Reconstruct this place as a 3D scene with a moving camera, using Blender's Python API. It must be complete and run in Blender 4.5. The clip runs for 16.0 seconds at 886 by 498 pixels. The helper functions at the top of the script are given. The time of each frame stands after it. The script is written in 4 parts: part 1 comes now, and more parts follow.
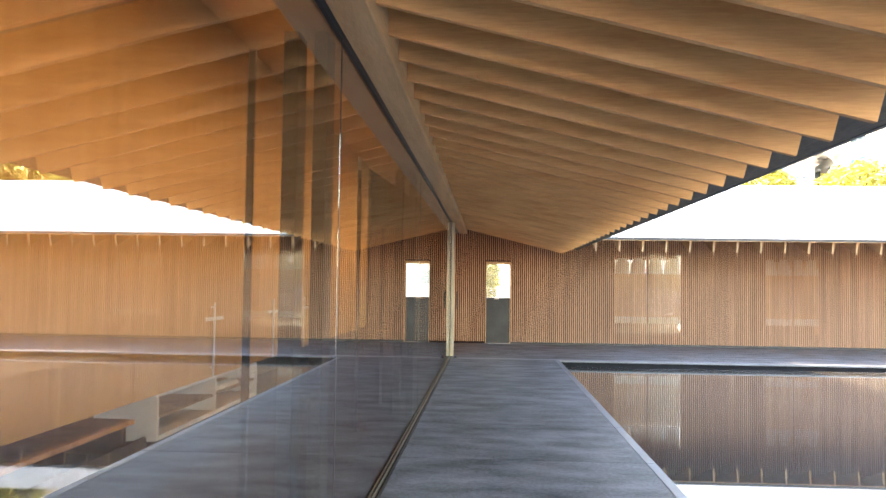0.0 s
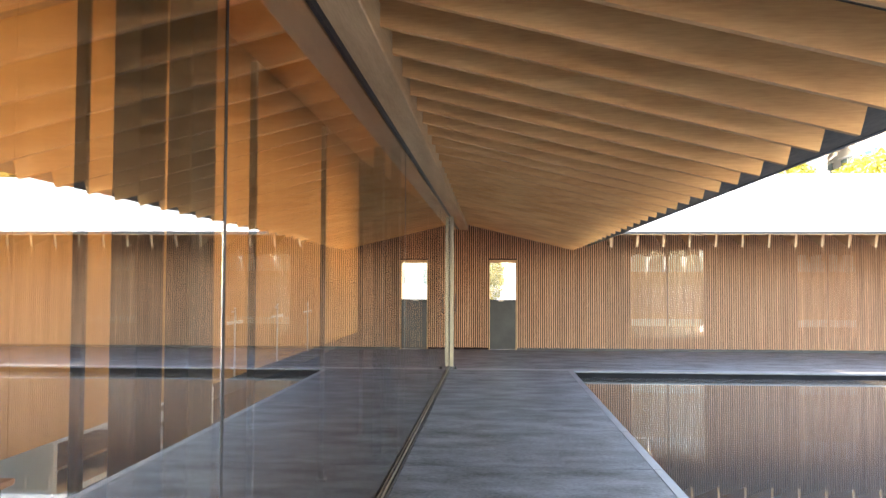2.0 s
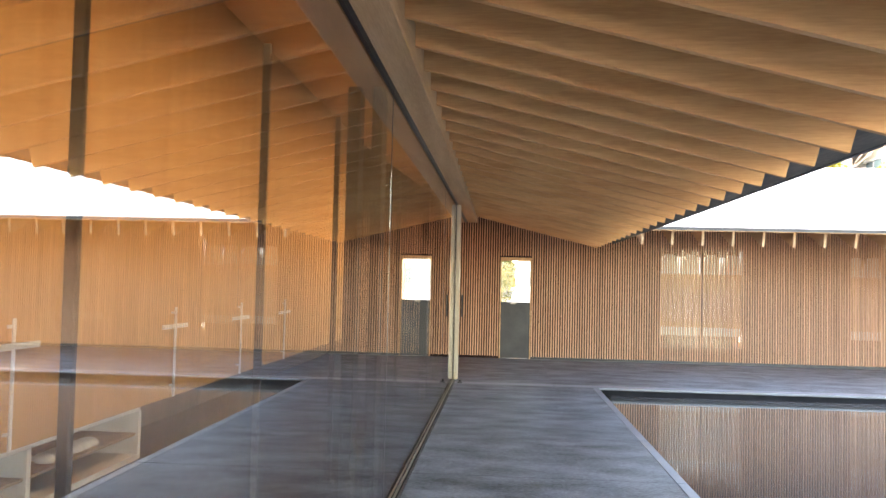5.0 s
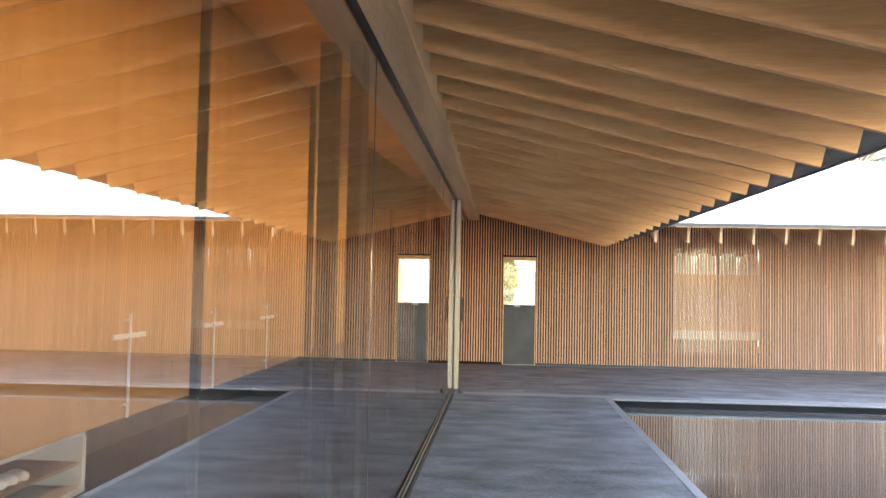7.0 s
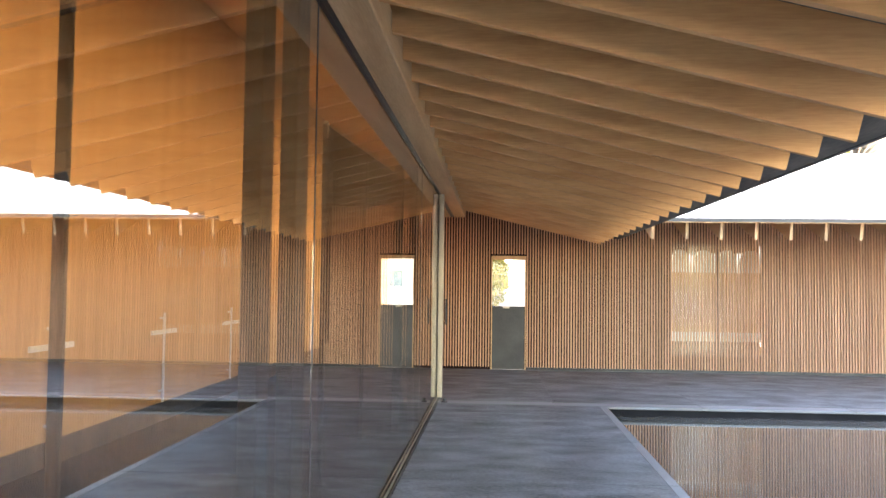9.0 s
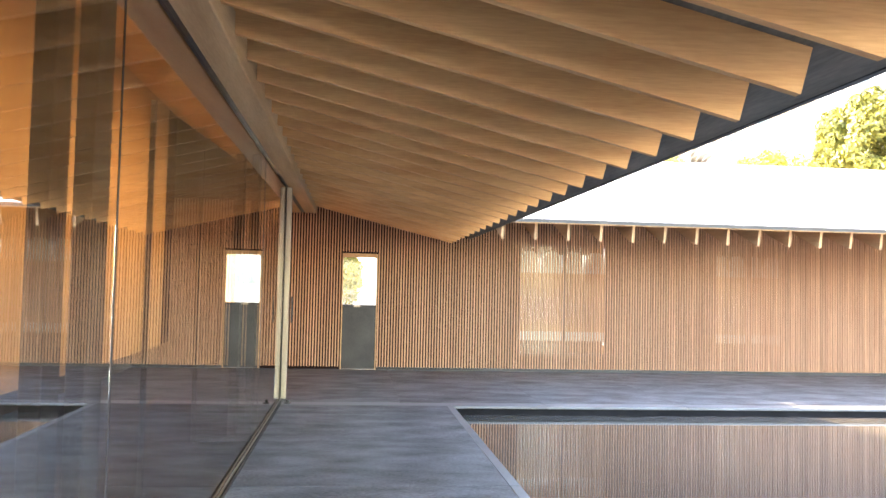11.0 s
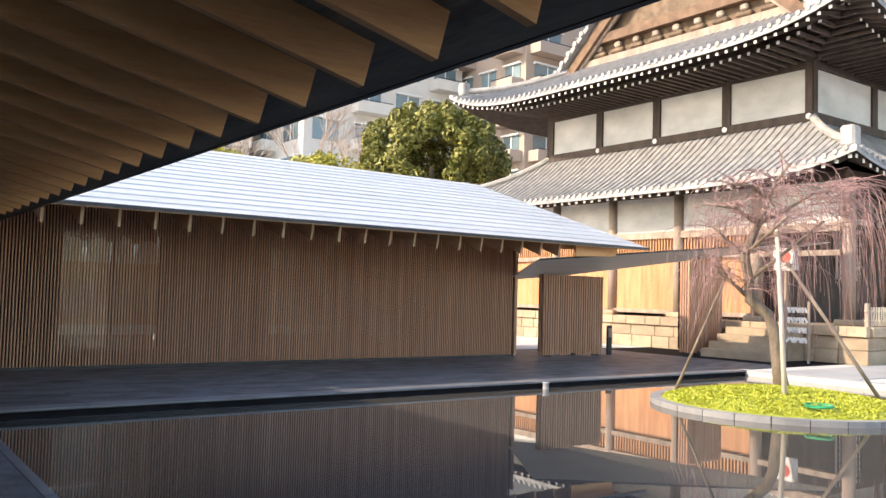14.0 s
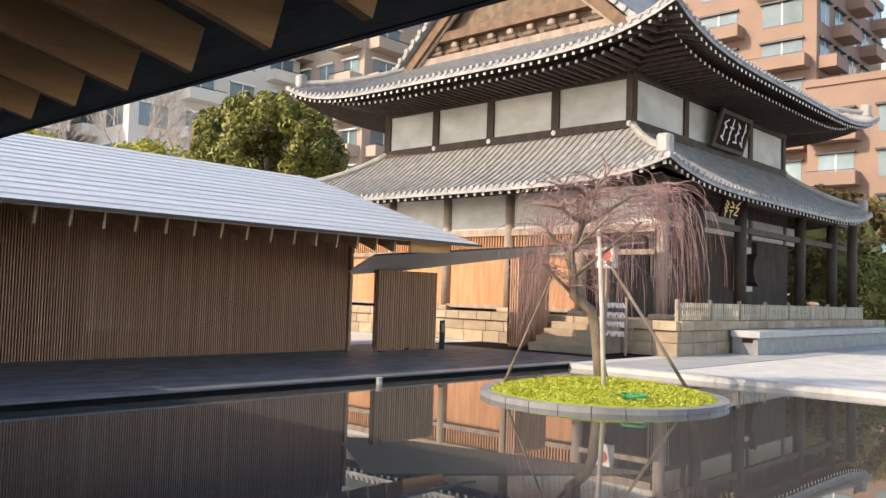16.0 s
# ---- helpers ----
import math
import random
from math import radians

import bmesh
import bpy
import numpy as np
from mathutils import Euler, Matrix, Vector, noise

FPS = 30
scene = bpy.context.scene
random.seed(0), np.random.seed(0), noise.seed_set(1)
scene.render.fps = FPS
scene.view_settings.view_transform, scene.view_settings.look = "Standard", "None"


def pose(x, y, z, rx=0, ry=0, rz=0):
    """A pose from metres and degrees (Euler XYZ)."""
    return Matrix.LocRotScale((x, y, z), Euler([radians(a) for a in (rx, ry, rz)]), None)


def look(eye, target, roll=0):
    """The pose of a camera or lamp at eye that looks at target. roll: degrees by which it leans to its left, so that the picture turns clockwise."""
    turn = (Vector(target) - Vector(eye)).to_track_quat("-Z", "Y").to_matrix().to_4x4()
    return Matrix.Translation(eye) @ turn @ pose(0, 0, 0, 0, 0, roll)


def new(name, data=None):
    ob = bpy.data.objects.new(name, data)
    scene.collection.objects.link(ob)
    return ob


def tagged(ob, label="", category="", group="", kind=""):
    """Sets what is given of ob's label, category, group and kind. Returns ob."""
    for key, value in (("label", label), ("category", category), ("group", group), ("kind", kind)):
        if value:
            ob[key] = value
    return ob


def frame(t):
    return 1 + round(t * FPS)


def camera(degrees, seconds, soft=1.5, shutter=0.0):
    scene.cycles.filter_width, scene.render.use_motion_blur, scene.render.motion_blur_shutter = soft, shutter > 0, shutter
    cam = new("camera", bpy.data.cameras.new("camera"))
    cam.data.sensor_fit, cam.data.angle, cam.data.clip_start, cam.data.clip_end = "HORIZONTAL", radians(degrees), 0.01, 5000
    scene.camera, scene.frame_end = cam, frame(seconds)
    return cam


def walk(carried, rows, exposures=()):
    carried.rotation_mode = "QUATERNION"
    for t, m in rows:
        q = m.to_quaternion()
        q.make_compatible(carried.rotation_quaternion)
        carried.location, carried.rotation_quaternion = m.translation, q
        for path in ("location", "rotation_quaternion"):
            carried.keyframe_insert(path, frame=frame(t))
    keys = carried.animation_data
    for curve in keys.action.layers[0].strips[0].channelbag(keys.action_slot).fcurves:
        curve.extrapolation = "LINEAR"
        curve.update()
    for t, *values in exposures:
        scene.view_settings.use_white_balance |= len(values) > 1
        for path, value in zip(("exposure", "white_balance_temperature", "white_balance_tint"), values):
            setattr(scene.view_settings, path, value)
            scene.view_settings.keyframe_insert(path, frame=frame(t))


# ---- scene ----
cam = camera(56.0, 16.0)
PATH = [
    (0, (0.73, 0.56, 1.495), (0.619, 2.555, 1.58), 0.8),
    (0.5, (0.729, 1.09, 1.54), (0.617, 3.085, 1.618), 0.7),
    (1, (0.728, 1.529, 1.525), (0.613, 3.524, 1.604), 0.6),
    (1.5, (0.699, 1.935, 1.485), (0.585, 3.93, 1.569), 0.7),
    (2, (0.741, 2.47, 1.552), (0.621, 4.465, 1.634), 0.2),
    (2.5, (0.724, 2.792, 1.583), (0.597, 4.787, 1.658), 0.7),
    (3, (0.694, 3.148, 1.568), (0.566, 5.142, 1.644), 1.0),
    (3.5, (0.638, 3.479, 1.49), (0.513, 5.474, 1.576), 1.1),
    (4, (0.644, 3.903, 1.535), (0.513, 5.897, 1.615), 1.3),
    (6.5, (0.71, 5.458, 1.526), (0.557, 7.45, 1.612), 1.1),
    (7, (0.63, 5.694, 1.53), (0.487, 7.687, 1.616), 1.1),
    (7.5, (0.695, 6.009, 1.569), (0.541, 8.001, 1.65), 1.0),
    (8, (0.737, 6.273, 1.566), (0.584, 8.265, 1.65), 0.6),
    (10.5, (0.69, 6.749, 1.483), (0.74, 8.746, 1.575), 1.8),
    (11, (0.841, 6.818, 1.504), (1.054, 8.805, 1.598), 1.3),
    (11.5, (0.873, 6.814, 1.489), (1.302, 8.765, 1.589), 1.4),
    (12, (0.874, 7.004, 1.516), (1.517, 8.896, 1.615), 1.8),
    (12.5, (0.882, 7.008, 1.467), (1.704, 8.829, 1.572), 1.5),
    (13, (0.881, 6.99, 1.461), (1.84, 8.742, 1.567), 1.6),
    (13.5, (0.891, 6.989, 1.46), (1.964, 8.674, 1.566), 1.6),
    (14, (0.853, 6.947, 1.454), (2.029, 8.561, 1.56), 1.6),
    (14.5, (0.873, 6.959, 1.455), (2.135, 8.507, 1.56), 1.8),
    (15, (0.883, 6.959, 1.456), (2.226, 8.437, 1.562), 1.8),
    (15.5, (0.841, 6.93, 1.451), (2.253, 8.343, 1.559), 1.8),
    (16, (0.878, 6.961, 1.46), (2.347, 8.315, 1.566), 1.8),
]
STOPS = [(0, 4.05), (4, 4.2), (7, 4.25), (10.3, 4.25), (11.2, 4.45), (11.9, 4.05), (12.5, 3.25), (13.2, 2.15), (14.2, 1.65), (16, 1.2)]
EXPOSURES = [(t, s, 8300 if t < 11.5 else 7300, 15) for t, s in STOPS]
walk(cam, [(t, look(e, g, r)) for t, e, g, r in PATH], EXPOSURES)

# ---- light: low winter sun over the hall, clear sky ----
SUN_EL = 30.8
SUN_AZ = -68.7
world = bpy.data.worlds.new("world")
scene.world = world
world.use_nodes = True
wn = world.node_tree
sky = wn.nodes.new("ShaderNodeTexSky")
sky.sky_type = "NISHITA"
sky.sun_disc = False
sky.sun_elevation = radians(SUN_EL)
sky.sun_rotation = radians(SUN_AZ)
wn.links.new(sky.outputs[0], wn.nodes["Background"].inputs[0])
wn.nodes["Background"].inputs[1].default_value = 0.15
sun_data = bpy.data.lights.new("sun", "SUN")
sun_data.energy = 2.2
sun_data.angle = radians(0.55)
sun_data.color = (1.0, 0.90, 0.75)
sun = new("sun", sun_data)
sd = Vector((math.sin(radians(SUN_AZ)), math.cos(radians(SUN_AZ)), math.tan(radians(SUN_EL)))).normalized()
sun.matrix_world = Matrix.Translation((0, 0, 40)) @ sd.to_track_quat("Z", "Y").to_matrix().to_4x4()
# warm wall-washing lamps of the hall behind the glass
for ly in (-3.0, 2.0, 7.0, 12.0, 17.0, 20.3):
    ld = bpy.data.lights.new("hall_lamp", "AREA")
    ld.shape, ld.size, ld.size_y = "RECTANGLE", 4.8, 0.2
    ld.energy, ld.color = 2.8, (1.0, 0.74, 0.46)
    ld.spread = radians(125)
    lo = new("hall_lamp", ld)
    lo.matrix_world = look((-0.45, ly, 2.98), (-3.8, ly, 1.7))


# ---- materials ----
def nodes_of(name):
    m = bpy.data.materials.new(name)
    m.use_nodes = True
    nt = m.node_tree
    return m, nt, nt.nodes["Principled BSDF"]


def mat(name, c1, c2, scale=(1, 1, 1), rough=0.7, metal=0.0, bump=0.2, fine=60.0, detail=6.0, spread=0.0, spec=0.5, fmix=0.35):
    """Two-scale noise between two colours, stretched by scale, with fine relief; spread: change from piece to piece."""
    m, nt, b = nodes_of(name)
    N, L = nt.nodes, nt.links
    tc = N.new("ShaderNodeTexCoord")
    oi = N.new("ShaderNodeObjectInfo")
    off = N.new("ShaderNodeVectorMath")
    off.operation = "SCALE"
    comb = N.new("ShaderNodeCombineXYZ")
    for k in range(3):
        L.new(oi.outputs["Random"], comb.inputs[k])
    L.new(comb.outputs[0], off.inputs[0])
    off.inputs["Scale"].default_value = 37.0
    add = N.new("ShaderNodeVectorMath")
    L.new(tc.outputs["Object"], add.inputs[0])
    L.new(off.outputs[0], add.inputs[1])
    mp = N.new("ShaderNodeMapping")
    mp.inputs["Scale"].default_value = scale
    L.new(add.outputs[0], mp.inputs[0])
    n1 = N.new("ShaderNodeTexNoise")
    n1.inputs["Scale"].default_value = 1.0
    n1.inputs["Detail"].default_value = detail
    L.new(mp.outputs[0], n1.inputs["Vector"])
    n2 = N.new("ShaderNodeTexNoise")
    n2.inputs["Scale"].default_value = fine
    n2.inputs["Detail"].default_value = 3.0
    L.new(mp.outputs[0] if max(scale) > 3 else add.outputs[0], n2.inputs["Vector"])
    if max(scale) > 3:
        n2.inputs["Scale"].default_value = fine / max(scale)
    mix = N.new("ShaderNodeMix")
    mix.data_type = "FLOAT"
    mix.inputs[0].default_value = fmix
    L.new(n1.outputs["Fac"], mix.inputs[2])
    L.new(n2.outputs["Fac"], mix.inputs[3])
    ramp = N.new("ShaderNodeValToRGB")
    ramp.color_ramp.elements[0].position, ramp.color_ramp.elements[1].position = 0.34, 0.66
    ramp.color_ramp.elements[0].color, ramp.color_ramp.elements[1].color = (*c1, 1), (*c2, 1)
    L.new(mix.outputs[0], ramp.inputs[0])
    col = ramp.outputs[0]
    if spread:
        hsv = N.new("ShaderNodeHueSaturation")
        mr = N.new("ShaderNodeMapRange")
        mr.inputs[3].default_value, mr.inputs[4].default_value = 1 - spread, 1 + spread
        L.new(oi.outputs["Random"], mr.inputs[0])
        L.new(mr.outputs[0], hsv.inputs["Value"])
        L.new(col, hsv.inputs["Color"])
        col = hsv.outputs[0]
    L.new(col, b.inputs["Base Color"])
    b.inputs["Roughness"].default_value = rough
    b.inputs["Metallic"].default_value = metal
    b.inputs["Specular IOR Level"].default_value = spec
    if bump:
        bp = N.new("ShaderNodeBump")
        bp.inputs["Strength"].default_value = bump
        bp.inputs["Distance"].default_value = 0.01
        L.new(mix.outputs[0], bp.inputs["Height"])
        L.new(bp.outputs[0], b.inputs["Normal"])
    return m


def glass_mat(name, ior, tint):
    m = bpy.data.materials.new(name)
    m.use_nodes = True
    N, L = m.node_tree.nodes, m.node_tree.links
    N.remove(N["Principled BSDF"])
    g = N.new("ShaderNodeBsdfGlass")
    g.inputs["Color"].default_value = (*tint, 1)
    g.inputs["Roughness"].default_value = 0.0
    g.inputs["IOR"].default_value = ior
    L.new(g.outputs[0], N["Material Output"].inputs[0])
    return m


def grain_x(name, c1, c2, spread=0.08, rough=0.6):
    return mat(name, c1, c2, (0.7, 9, 9), rough, bump=0.12, fine=120, spread=spread)


# same cedar twice: the first is lightened in place of missing bounce light
RAFTER = grain_x("cedar_rafter_bright", (0.58, 0.28, 0.105), (0.80, 0.455, 0.205), 0.07)
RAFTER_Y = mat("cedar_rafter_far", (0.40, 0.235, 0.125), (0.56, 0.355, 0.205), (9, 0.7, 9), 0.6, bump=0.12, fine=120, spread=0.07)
BEAM = mat("cedar_beam", (0.42, 0.24, 0.115), (0.62, 0.40, 0.22), (9, 0.6, 9), 0.55, bump=0.2, fine=120)
SLAT = mat("cedar_slat", (0.42, 0.205, 0.11), (0.60, 0.34, 0.20), (10, 10, 0.6), 0.6, bump=0.1, fine=90, spread=0.12)
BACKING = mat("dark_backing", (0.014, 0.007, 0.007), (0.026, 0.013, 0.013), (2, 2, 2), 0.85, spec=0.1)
SHEATH = mat("grey_sheathing", (0.09, 0.08, 0.07), (0.22, 0.195, 0.165), (6, 0.8, 6), 0.75, bump=0.15, fine=60)
STEEL_DARK = mat("dark_steel", (0.028, 0.028, 0.03), (0.05, 0.05, 0.052), (3, 3, 3), 0.4, 0.6, 0.05)
COLUMN = mat("dark_bronze_column", (0.022, 0.016, 0.011), (0.04, 0.029, 0.02), (3, 3, 1), 0.5, 0.2, 0.05)
BRASS = mat("pale_bronze", (0.27, 0.235, 0.18), (0.36, 0.31, 0.24), (4, 4, 1), 0.4, 0.6, 0.05)
STONE_FLOOR = mat("dark_stone_floor", (0.006, 0.0064, 0.007), (0.20, 0.208, 0.226), (2.0, 3.4, 2), 0.55, bump=0.9, fine=70, detail=10, fmix=0.45)
# indoor dimness put into a near-black colour, so the glass reflection dominates
HALL_FLOOR = mat("dimmed_hall_floor", (0.014, 0.013, 0.013), (0.028, 0.026, 0.025), (0.8, 2, 2), 0.55, spec=0.15)
# smooth edge stone; beside the walkway its paler tone also carries sky glare
EDGE_MID = mat("honed_edge_and_sheen", (0.12, 0.126, 0.138), (0.19, 0.197, 0.21), (2, 2, 2), 0.4, bump=0.15)
STONE_EDGE = mat("pale_granite_edge", (0.34, 0.34, 0.34), (0.46, 0.46, 0.45), (3, 3, 3), 0.6, bump=0.2)
POOL_SIDE = mat("wet_stone", (0.006, 0.006, 0.007), (0.016, 0.016, 0.018), (4, 4, 4), 0.8, spec=0.08)
METAL_ROOF = mat("pale_zinc_roof", (0.52, 0.53, 0.545), (0.62, 0.63, 0.645), (0.6, 5, 5), 0.4, 0.1, 0.05, fine=40, spread=0.05)
CANOPY = mat("brushed_steel_canopy", (0.60, 0.61, 0.60), (0.70, 0.71, 0.70), (0.4, 2, 2), 0.5, 0.0, 0.05)
HALL_WALL = mat("warm_oak_panel", (0.46, 0.235, 0.075), (0.58, 0.32, 0.12), (6, 6, 0.5), 0.55, bump=0.06, fine=60)
WHITE = mat("white_paint", (0.72, 0.70, 0.66), (0.82, 0.80, 0.76), (2, 2, 2), 0.7, bump=0.05)
PLASTER = mat("weathered_white_plaster", (0.44, 0.44, 0.41), (0.68, 0.67, 0.64), (0.9, 0.9, 1.6), 0.85, bump=0.15, fine=30, spread=0.06)
DARK_WOOD = mat("aged_dark_timber", (0.032, 0.021, 0.015), (0.08, 0.054, 0.04), (4, 4, 1.2), 0.75, bump=0.3, fine=60, spread=0.12)
GREY_WOOD = mat("weathered_grey_timber", (0.20, 0.15, 0.115), (0.40, 0.315, 0.25), (4, 4, 0.6), 0.8, bump=0.3, fine=70, spread=0.1)
BARGE = mat("brown_barge_board", (0.09, 0.05, 0.03), (0.2, 0.12, 0.07), (3, 3, 3), 0.75, bump=0.3)
GABLE_WOOD = mat("bleached_carved_wood", (0.07, 0.046, 0.03), (0.21, 0.145, 0.09), (3, 3, 3), 0.8, bump=0.4)
ORANGE_WOOD = mat("sun_bleached_orange_door", (0.36, 0.155, 0.065), (0.56, 0.30, 0.15), (5, 5, 0.45), 0.75, bump=0.25, fine=70, spread=0.08)
TILE = mat("grey_clay_tile", (0.17, 0.17, 0.17), (0.34, 0.33, 0.315), (3, 3, 3), 0.55, bump=0.3, fine=40)
TILE_LIGHT = mat("pale_ridge_tile", (0.24, 0.235, 0.22), (0.40, 0.385, 0.36), (3, 3, 3), 0.6, bump=0.3, fine=40)
EDGE_STONE = mat("damp_granite_block", (0.20, 0.20, 0.20), (0.32, 0.32, 0.315), (3, 3, 3), 0.5, bump=0.2, spread=0.08)
GRANITE = mat("buff_podium_stone", (0.28, 0.205, 0.135), (0.46, 0.36, 0.245), (1.5, 1.5, 3), 0.8, bump=0.4, fine=40, spread=0.16)
GROUND = mat("pale_gravel", (0.46, 0.445, 0.41), (0.64, 0.62, 0.58), (2, 2, 2), 0.9, bump=0.6, fine=30)
PAVING = mat("grey_paving", (0.30, 0.30, 0.30), (0.42, 0.42, 0.41), (0.8, 0.8, 0.8), 0.7, bump=0.3, fine=50)
GRASS = mat("bright_moss", (0.22, 0.26, 0.02), (0.42, 0.44, 0.05), (6, 6, 6), 0.9, bump=0.8, fine=40)
BARK = mat("cherry_bark", (0.12, 0.09, 0.065), (0.30, 0.235, 0.175), (6, 6, 2), 0.85, bump=0.8, fine=40)
TWIG = mat("reddish_twig", (0.22, 0.12, 0.11), (0.40, 0.25, 0.23), (5, 5, 5), 0.8, bump=0.1)
BARE = mat("pale_bare_twig", (0.26, 0.2, 0.17), (0.4, 0.33, 0.28), (3, 3, 3), 0.85, bump=0.1)
POLE = mat("peeled_log_pole", (0.38, 0.33, 0.27), (0.58, 0.52, 0.44), (6, 6, 1), 0.8, bump=0.3)
BAMBOO = mat("split_bamboo", (0.42, 0.36, 0.26), (0.62, 0.55, 0.43), (6, 6, 1), 0.6, bump=0.1, spread=0.15)
BROWN_TILE = mat("brown_tile_facade", (0.235, 0.15, 0.11), (0.29, 0.19, 0.145), (0.4, 0.4, 0.4), 0.75, bump=0.1, fine=12)
TAN = mat("tan_tile_facade", (0.36, 0.28, 0.22), (0.43, 0.345, 0.28), (0.4, 0.4, 0.4), 0.75, bump=0.1, fine=12)
CREAM = mat("cream_facade", (0.60, 0.56, 0.50), (0.70, 0.66, 0.60), (0.5, 0.5, 0.5), 0.8, bump=0.05)
WINDOW_GLASS = mat("dim_window_glass", (0.10, 0.15, 0.17), (0.22, 0.30, 0.32), (0.5, 0.5, 0.5), 0.08, 0.0, 0.0, spread=0.35)
BLUE_GLASS = mat("blue_balcony_glass", (0.10, 0.30, 0.48), (0.16, 0.40, 0.58), (0.5, 0.5, 0.5), 0.1, 0, 0)
GOLD = mat("gilded_letter", (0.55, 0.40, 0.14), (0.7, 0.52, 0.22), (5, 5, 5), 0.4, 0.6, 0)
RED = mat("red_paint", (0.5, 0.06, 0.04), (0.6, 0.09, 0.06), (3, 3, 3), 0.6, 0, 0)
GREEN = mat("green_hose", (0.02, 0.28, 0.12), (0.04, 0.36, 0.17), (5, 5, 5), 0.4, 0, 0)
BLIND = mat("white_blind", (0.78, 0.78, 0.76), (0.84, 0.84, 0.82), (3, 3, 3), 0.8, bump=0)
bnt = BLIND.node_tree
btr = bnt.nodes.new("ShaderNodeBsdfTranslucent")
btr.inputs[0].default_value = (0.5, 0.49, 0.46, 1)
bmx = bnt.nodes.new("ShaderNodeMixShader")
bmx.inputs[0].default_value = 0.5
bnt.links.new(bnt.nodes["Principled BSDF"].outputs[0], bmx.inputs[1])
bnt.links.new(btr.outputs[0], bmx.inputs[2])
bnt.links.new(bmx.outputs[0], bnt.nodes["Material Output"].inputs[0])
GLASS = glass_mat("clear_glazing", 3.0, (0.98, 0.98, 0.97))
WIN_GLASS = glass_mat("window_pane", 1.5, (0.9, 0.92, 0.9))


def leaf_mat(name, c1, c2):
    m, nt, b = nodes_of(name)
    g = nt.nodes.new("ShaderNodeNewGeometry")
    r = nt.nodes.new("ShaderNodeValToRGB")
    r.color_ramp.elements[0].color, r.color_ramp.elements[1].color = (*c1, 1), (*c2, 1)
    nt.links.new(g.outputs["Random Per Island"], r.inputs[0])
    nt.links.new(r.outputs[0], b.inputs["Base Color"])
    b.inputs["Roughness"].default_value = 0.5
    return m


LEAF = leaf_mat("evergreen_leaf", (0.075, 0.09, 0.015), (0.33, 0.30, 0.06))
LEAF_YELLOW = leaf_mat("yellowish_leaf", (0.22, 0.22, 0.02), (0.45, 0.40, 0.06))
LEAF_AUTUMN = leaf_mat("autumn_leaf", (0.10, 0.11, 0.02), (0.30, 0.16, 0.05))
MOSS_BLADE = leaf_mat("moss_blade", (0.26, 0.30, 0.02), (0.52, 0.52, 0.06))

# still water over a dark bed
WATER, wnt, wb = nodes_of("still_water")
wb.inputs["Base Color"].default_value = (0.080, 0.075, 0.068, 1)
wb.inputs["Roughness"].default_value = 0.015
wb.inputs["IOR"].default_value = 1.8
wnz = wnt.nodes.new("ShaderNodeTexNoise")
wnz.inputs["Scale"].default_value = 2.2
wnz.inputs["Detail"].default_value = 2.0
wbp = wnt.nodes.new("ShaderNodeBump")
wbp.inputs["Strength"].default_value = 0.012
wbp.inputs["Distance"].default_value = 0.02
wnt.links.new(wnz.outputs["Fac"], wbp.inputs["Height"])
wnt.links.new(wbp.outputs[0], wb.inputs["Normal"])


# ---- builders ----
def box(bm, x0, x1, y0, y1, z0, z1, bevel=0.0):
    r = bmesh.ops.create_cube(bm, size=1.0, matrix=Matrix.Translation(((x0 + x1) / 2, (y0 + y1) / 2, (z0 + z1) / 2)) @ Matrix.Diagonal((x1 - x0, y1 - y0, z1 - z0, 1)))
    if bevel:
        es = list({e for v in r["verts"] for e in v.link_edges})
        bmesh.ops.bevel(bm, geom=es, offset=bevel, segments=1, affect="EDGES")


def boxed(*a, bevel=0.0):
    bm = bmesh.new()
    box(bm, *a, bevel=bevel)
    return bm


def solid(bm, pts, vec):
    """A prism: the polygon pts pushed along vec."""
    a = [bm.verts.new(p) for p in pts]
    b = [bm.verts.new(Vector(p) + Vector(vec)) for p in pts]
    n = len(pts)
    bm.faces.new(a)
    bm.faces.new(b[::-1])
    for i in range(n):
        bm.faces.new((a[i], b[i], b[(i + 1) % n], a[(i + 1) % n]))
    bmesh.ops.recalc_face_normals(bm, faces=bm.faces)


def prism(pts, vec):
    bm = bmesh.new()
    solid(bm, pts, vec)
    return bm


def tube(bm, pts, radii, n=8):
    rings = []
    for i, p in enumerate(pts):
        p = Vector(p)
        d = (Vector(pts[min(i + 1, len(pts) - 1)]) - Vector(pts[max(i - 1, 0)])).normalized()
        s = d.cross(Vector((0.3, 0.9, 0.1)))
        s = s.normalized() if s.length > 0.01 else Vector((1, 0, 0))
        u = d.cross(s)
        r = radii[i] if isinstance(radii, (list, tuple)) else radii
        rings.append([bm.verts.new(p + (s * math.cos(2 * math.pi * k / n) + u * math.sin(2 * math.pi * k / n)) * r) for k in range(n)])
    for a, b in zip(rings, rings[1:]):
        for k in range(n):
            bm.faces.new((a[k], a[(k + 1) % n], b[(k + 1) % n], b[k]))
    if n > 2:
        bm.faces.new(rings[0][::-1])
        bm.faces.new(rings[-1])


def tubed(pts, radii, n=8):
    bm = bmesh.new()
    tube(bm, pts, radii, n)
    return bm


def mesh_of(name, bm, material, smooth=False):
    me = bpy.data.meshes.new(name)
    bm.to_mesh(me)
    bm.free()
    me.materials.append(material)
    if smooth:
        for p in me.polygons:
            p.use_smooth = True
    return me


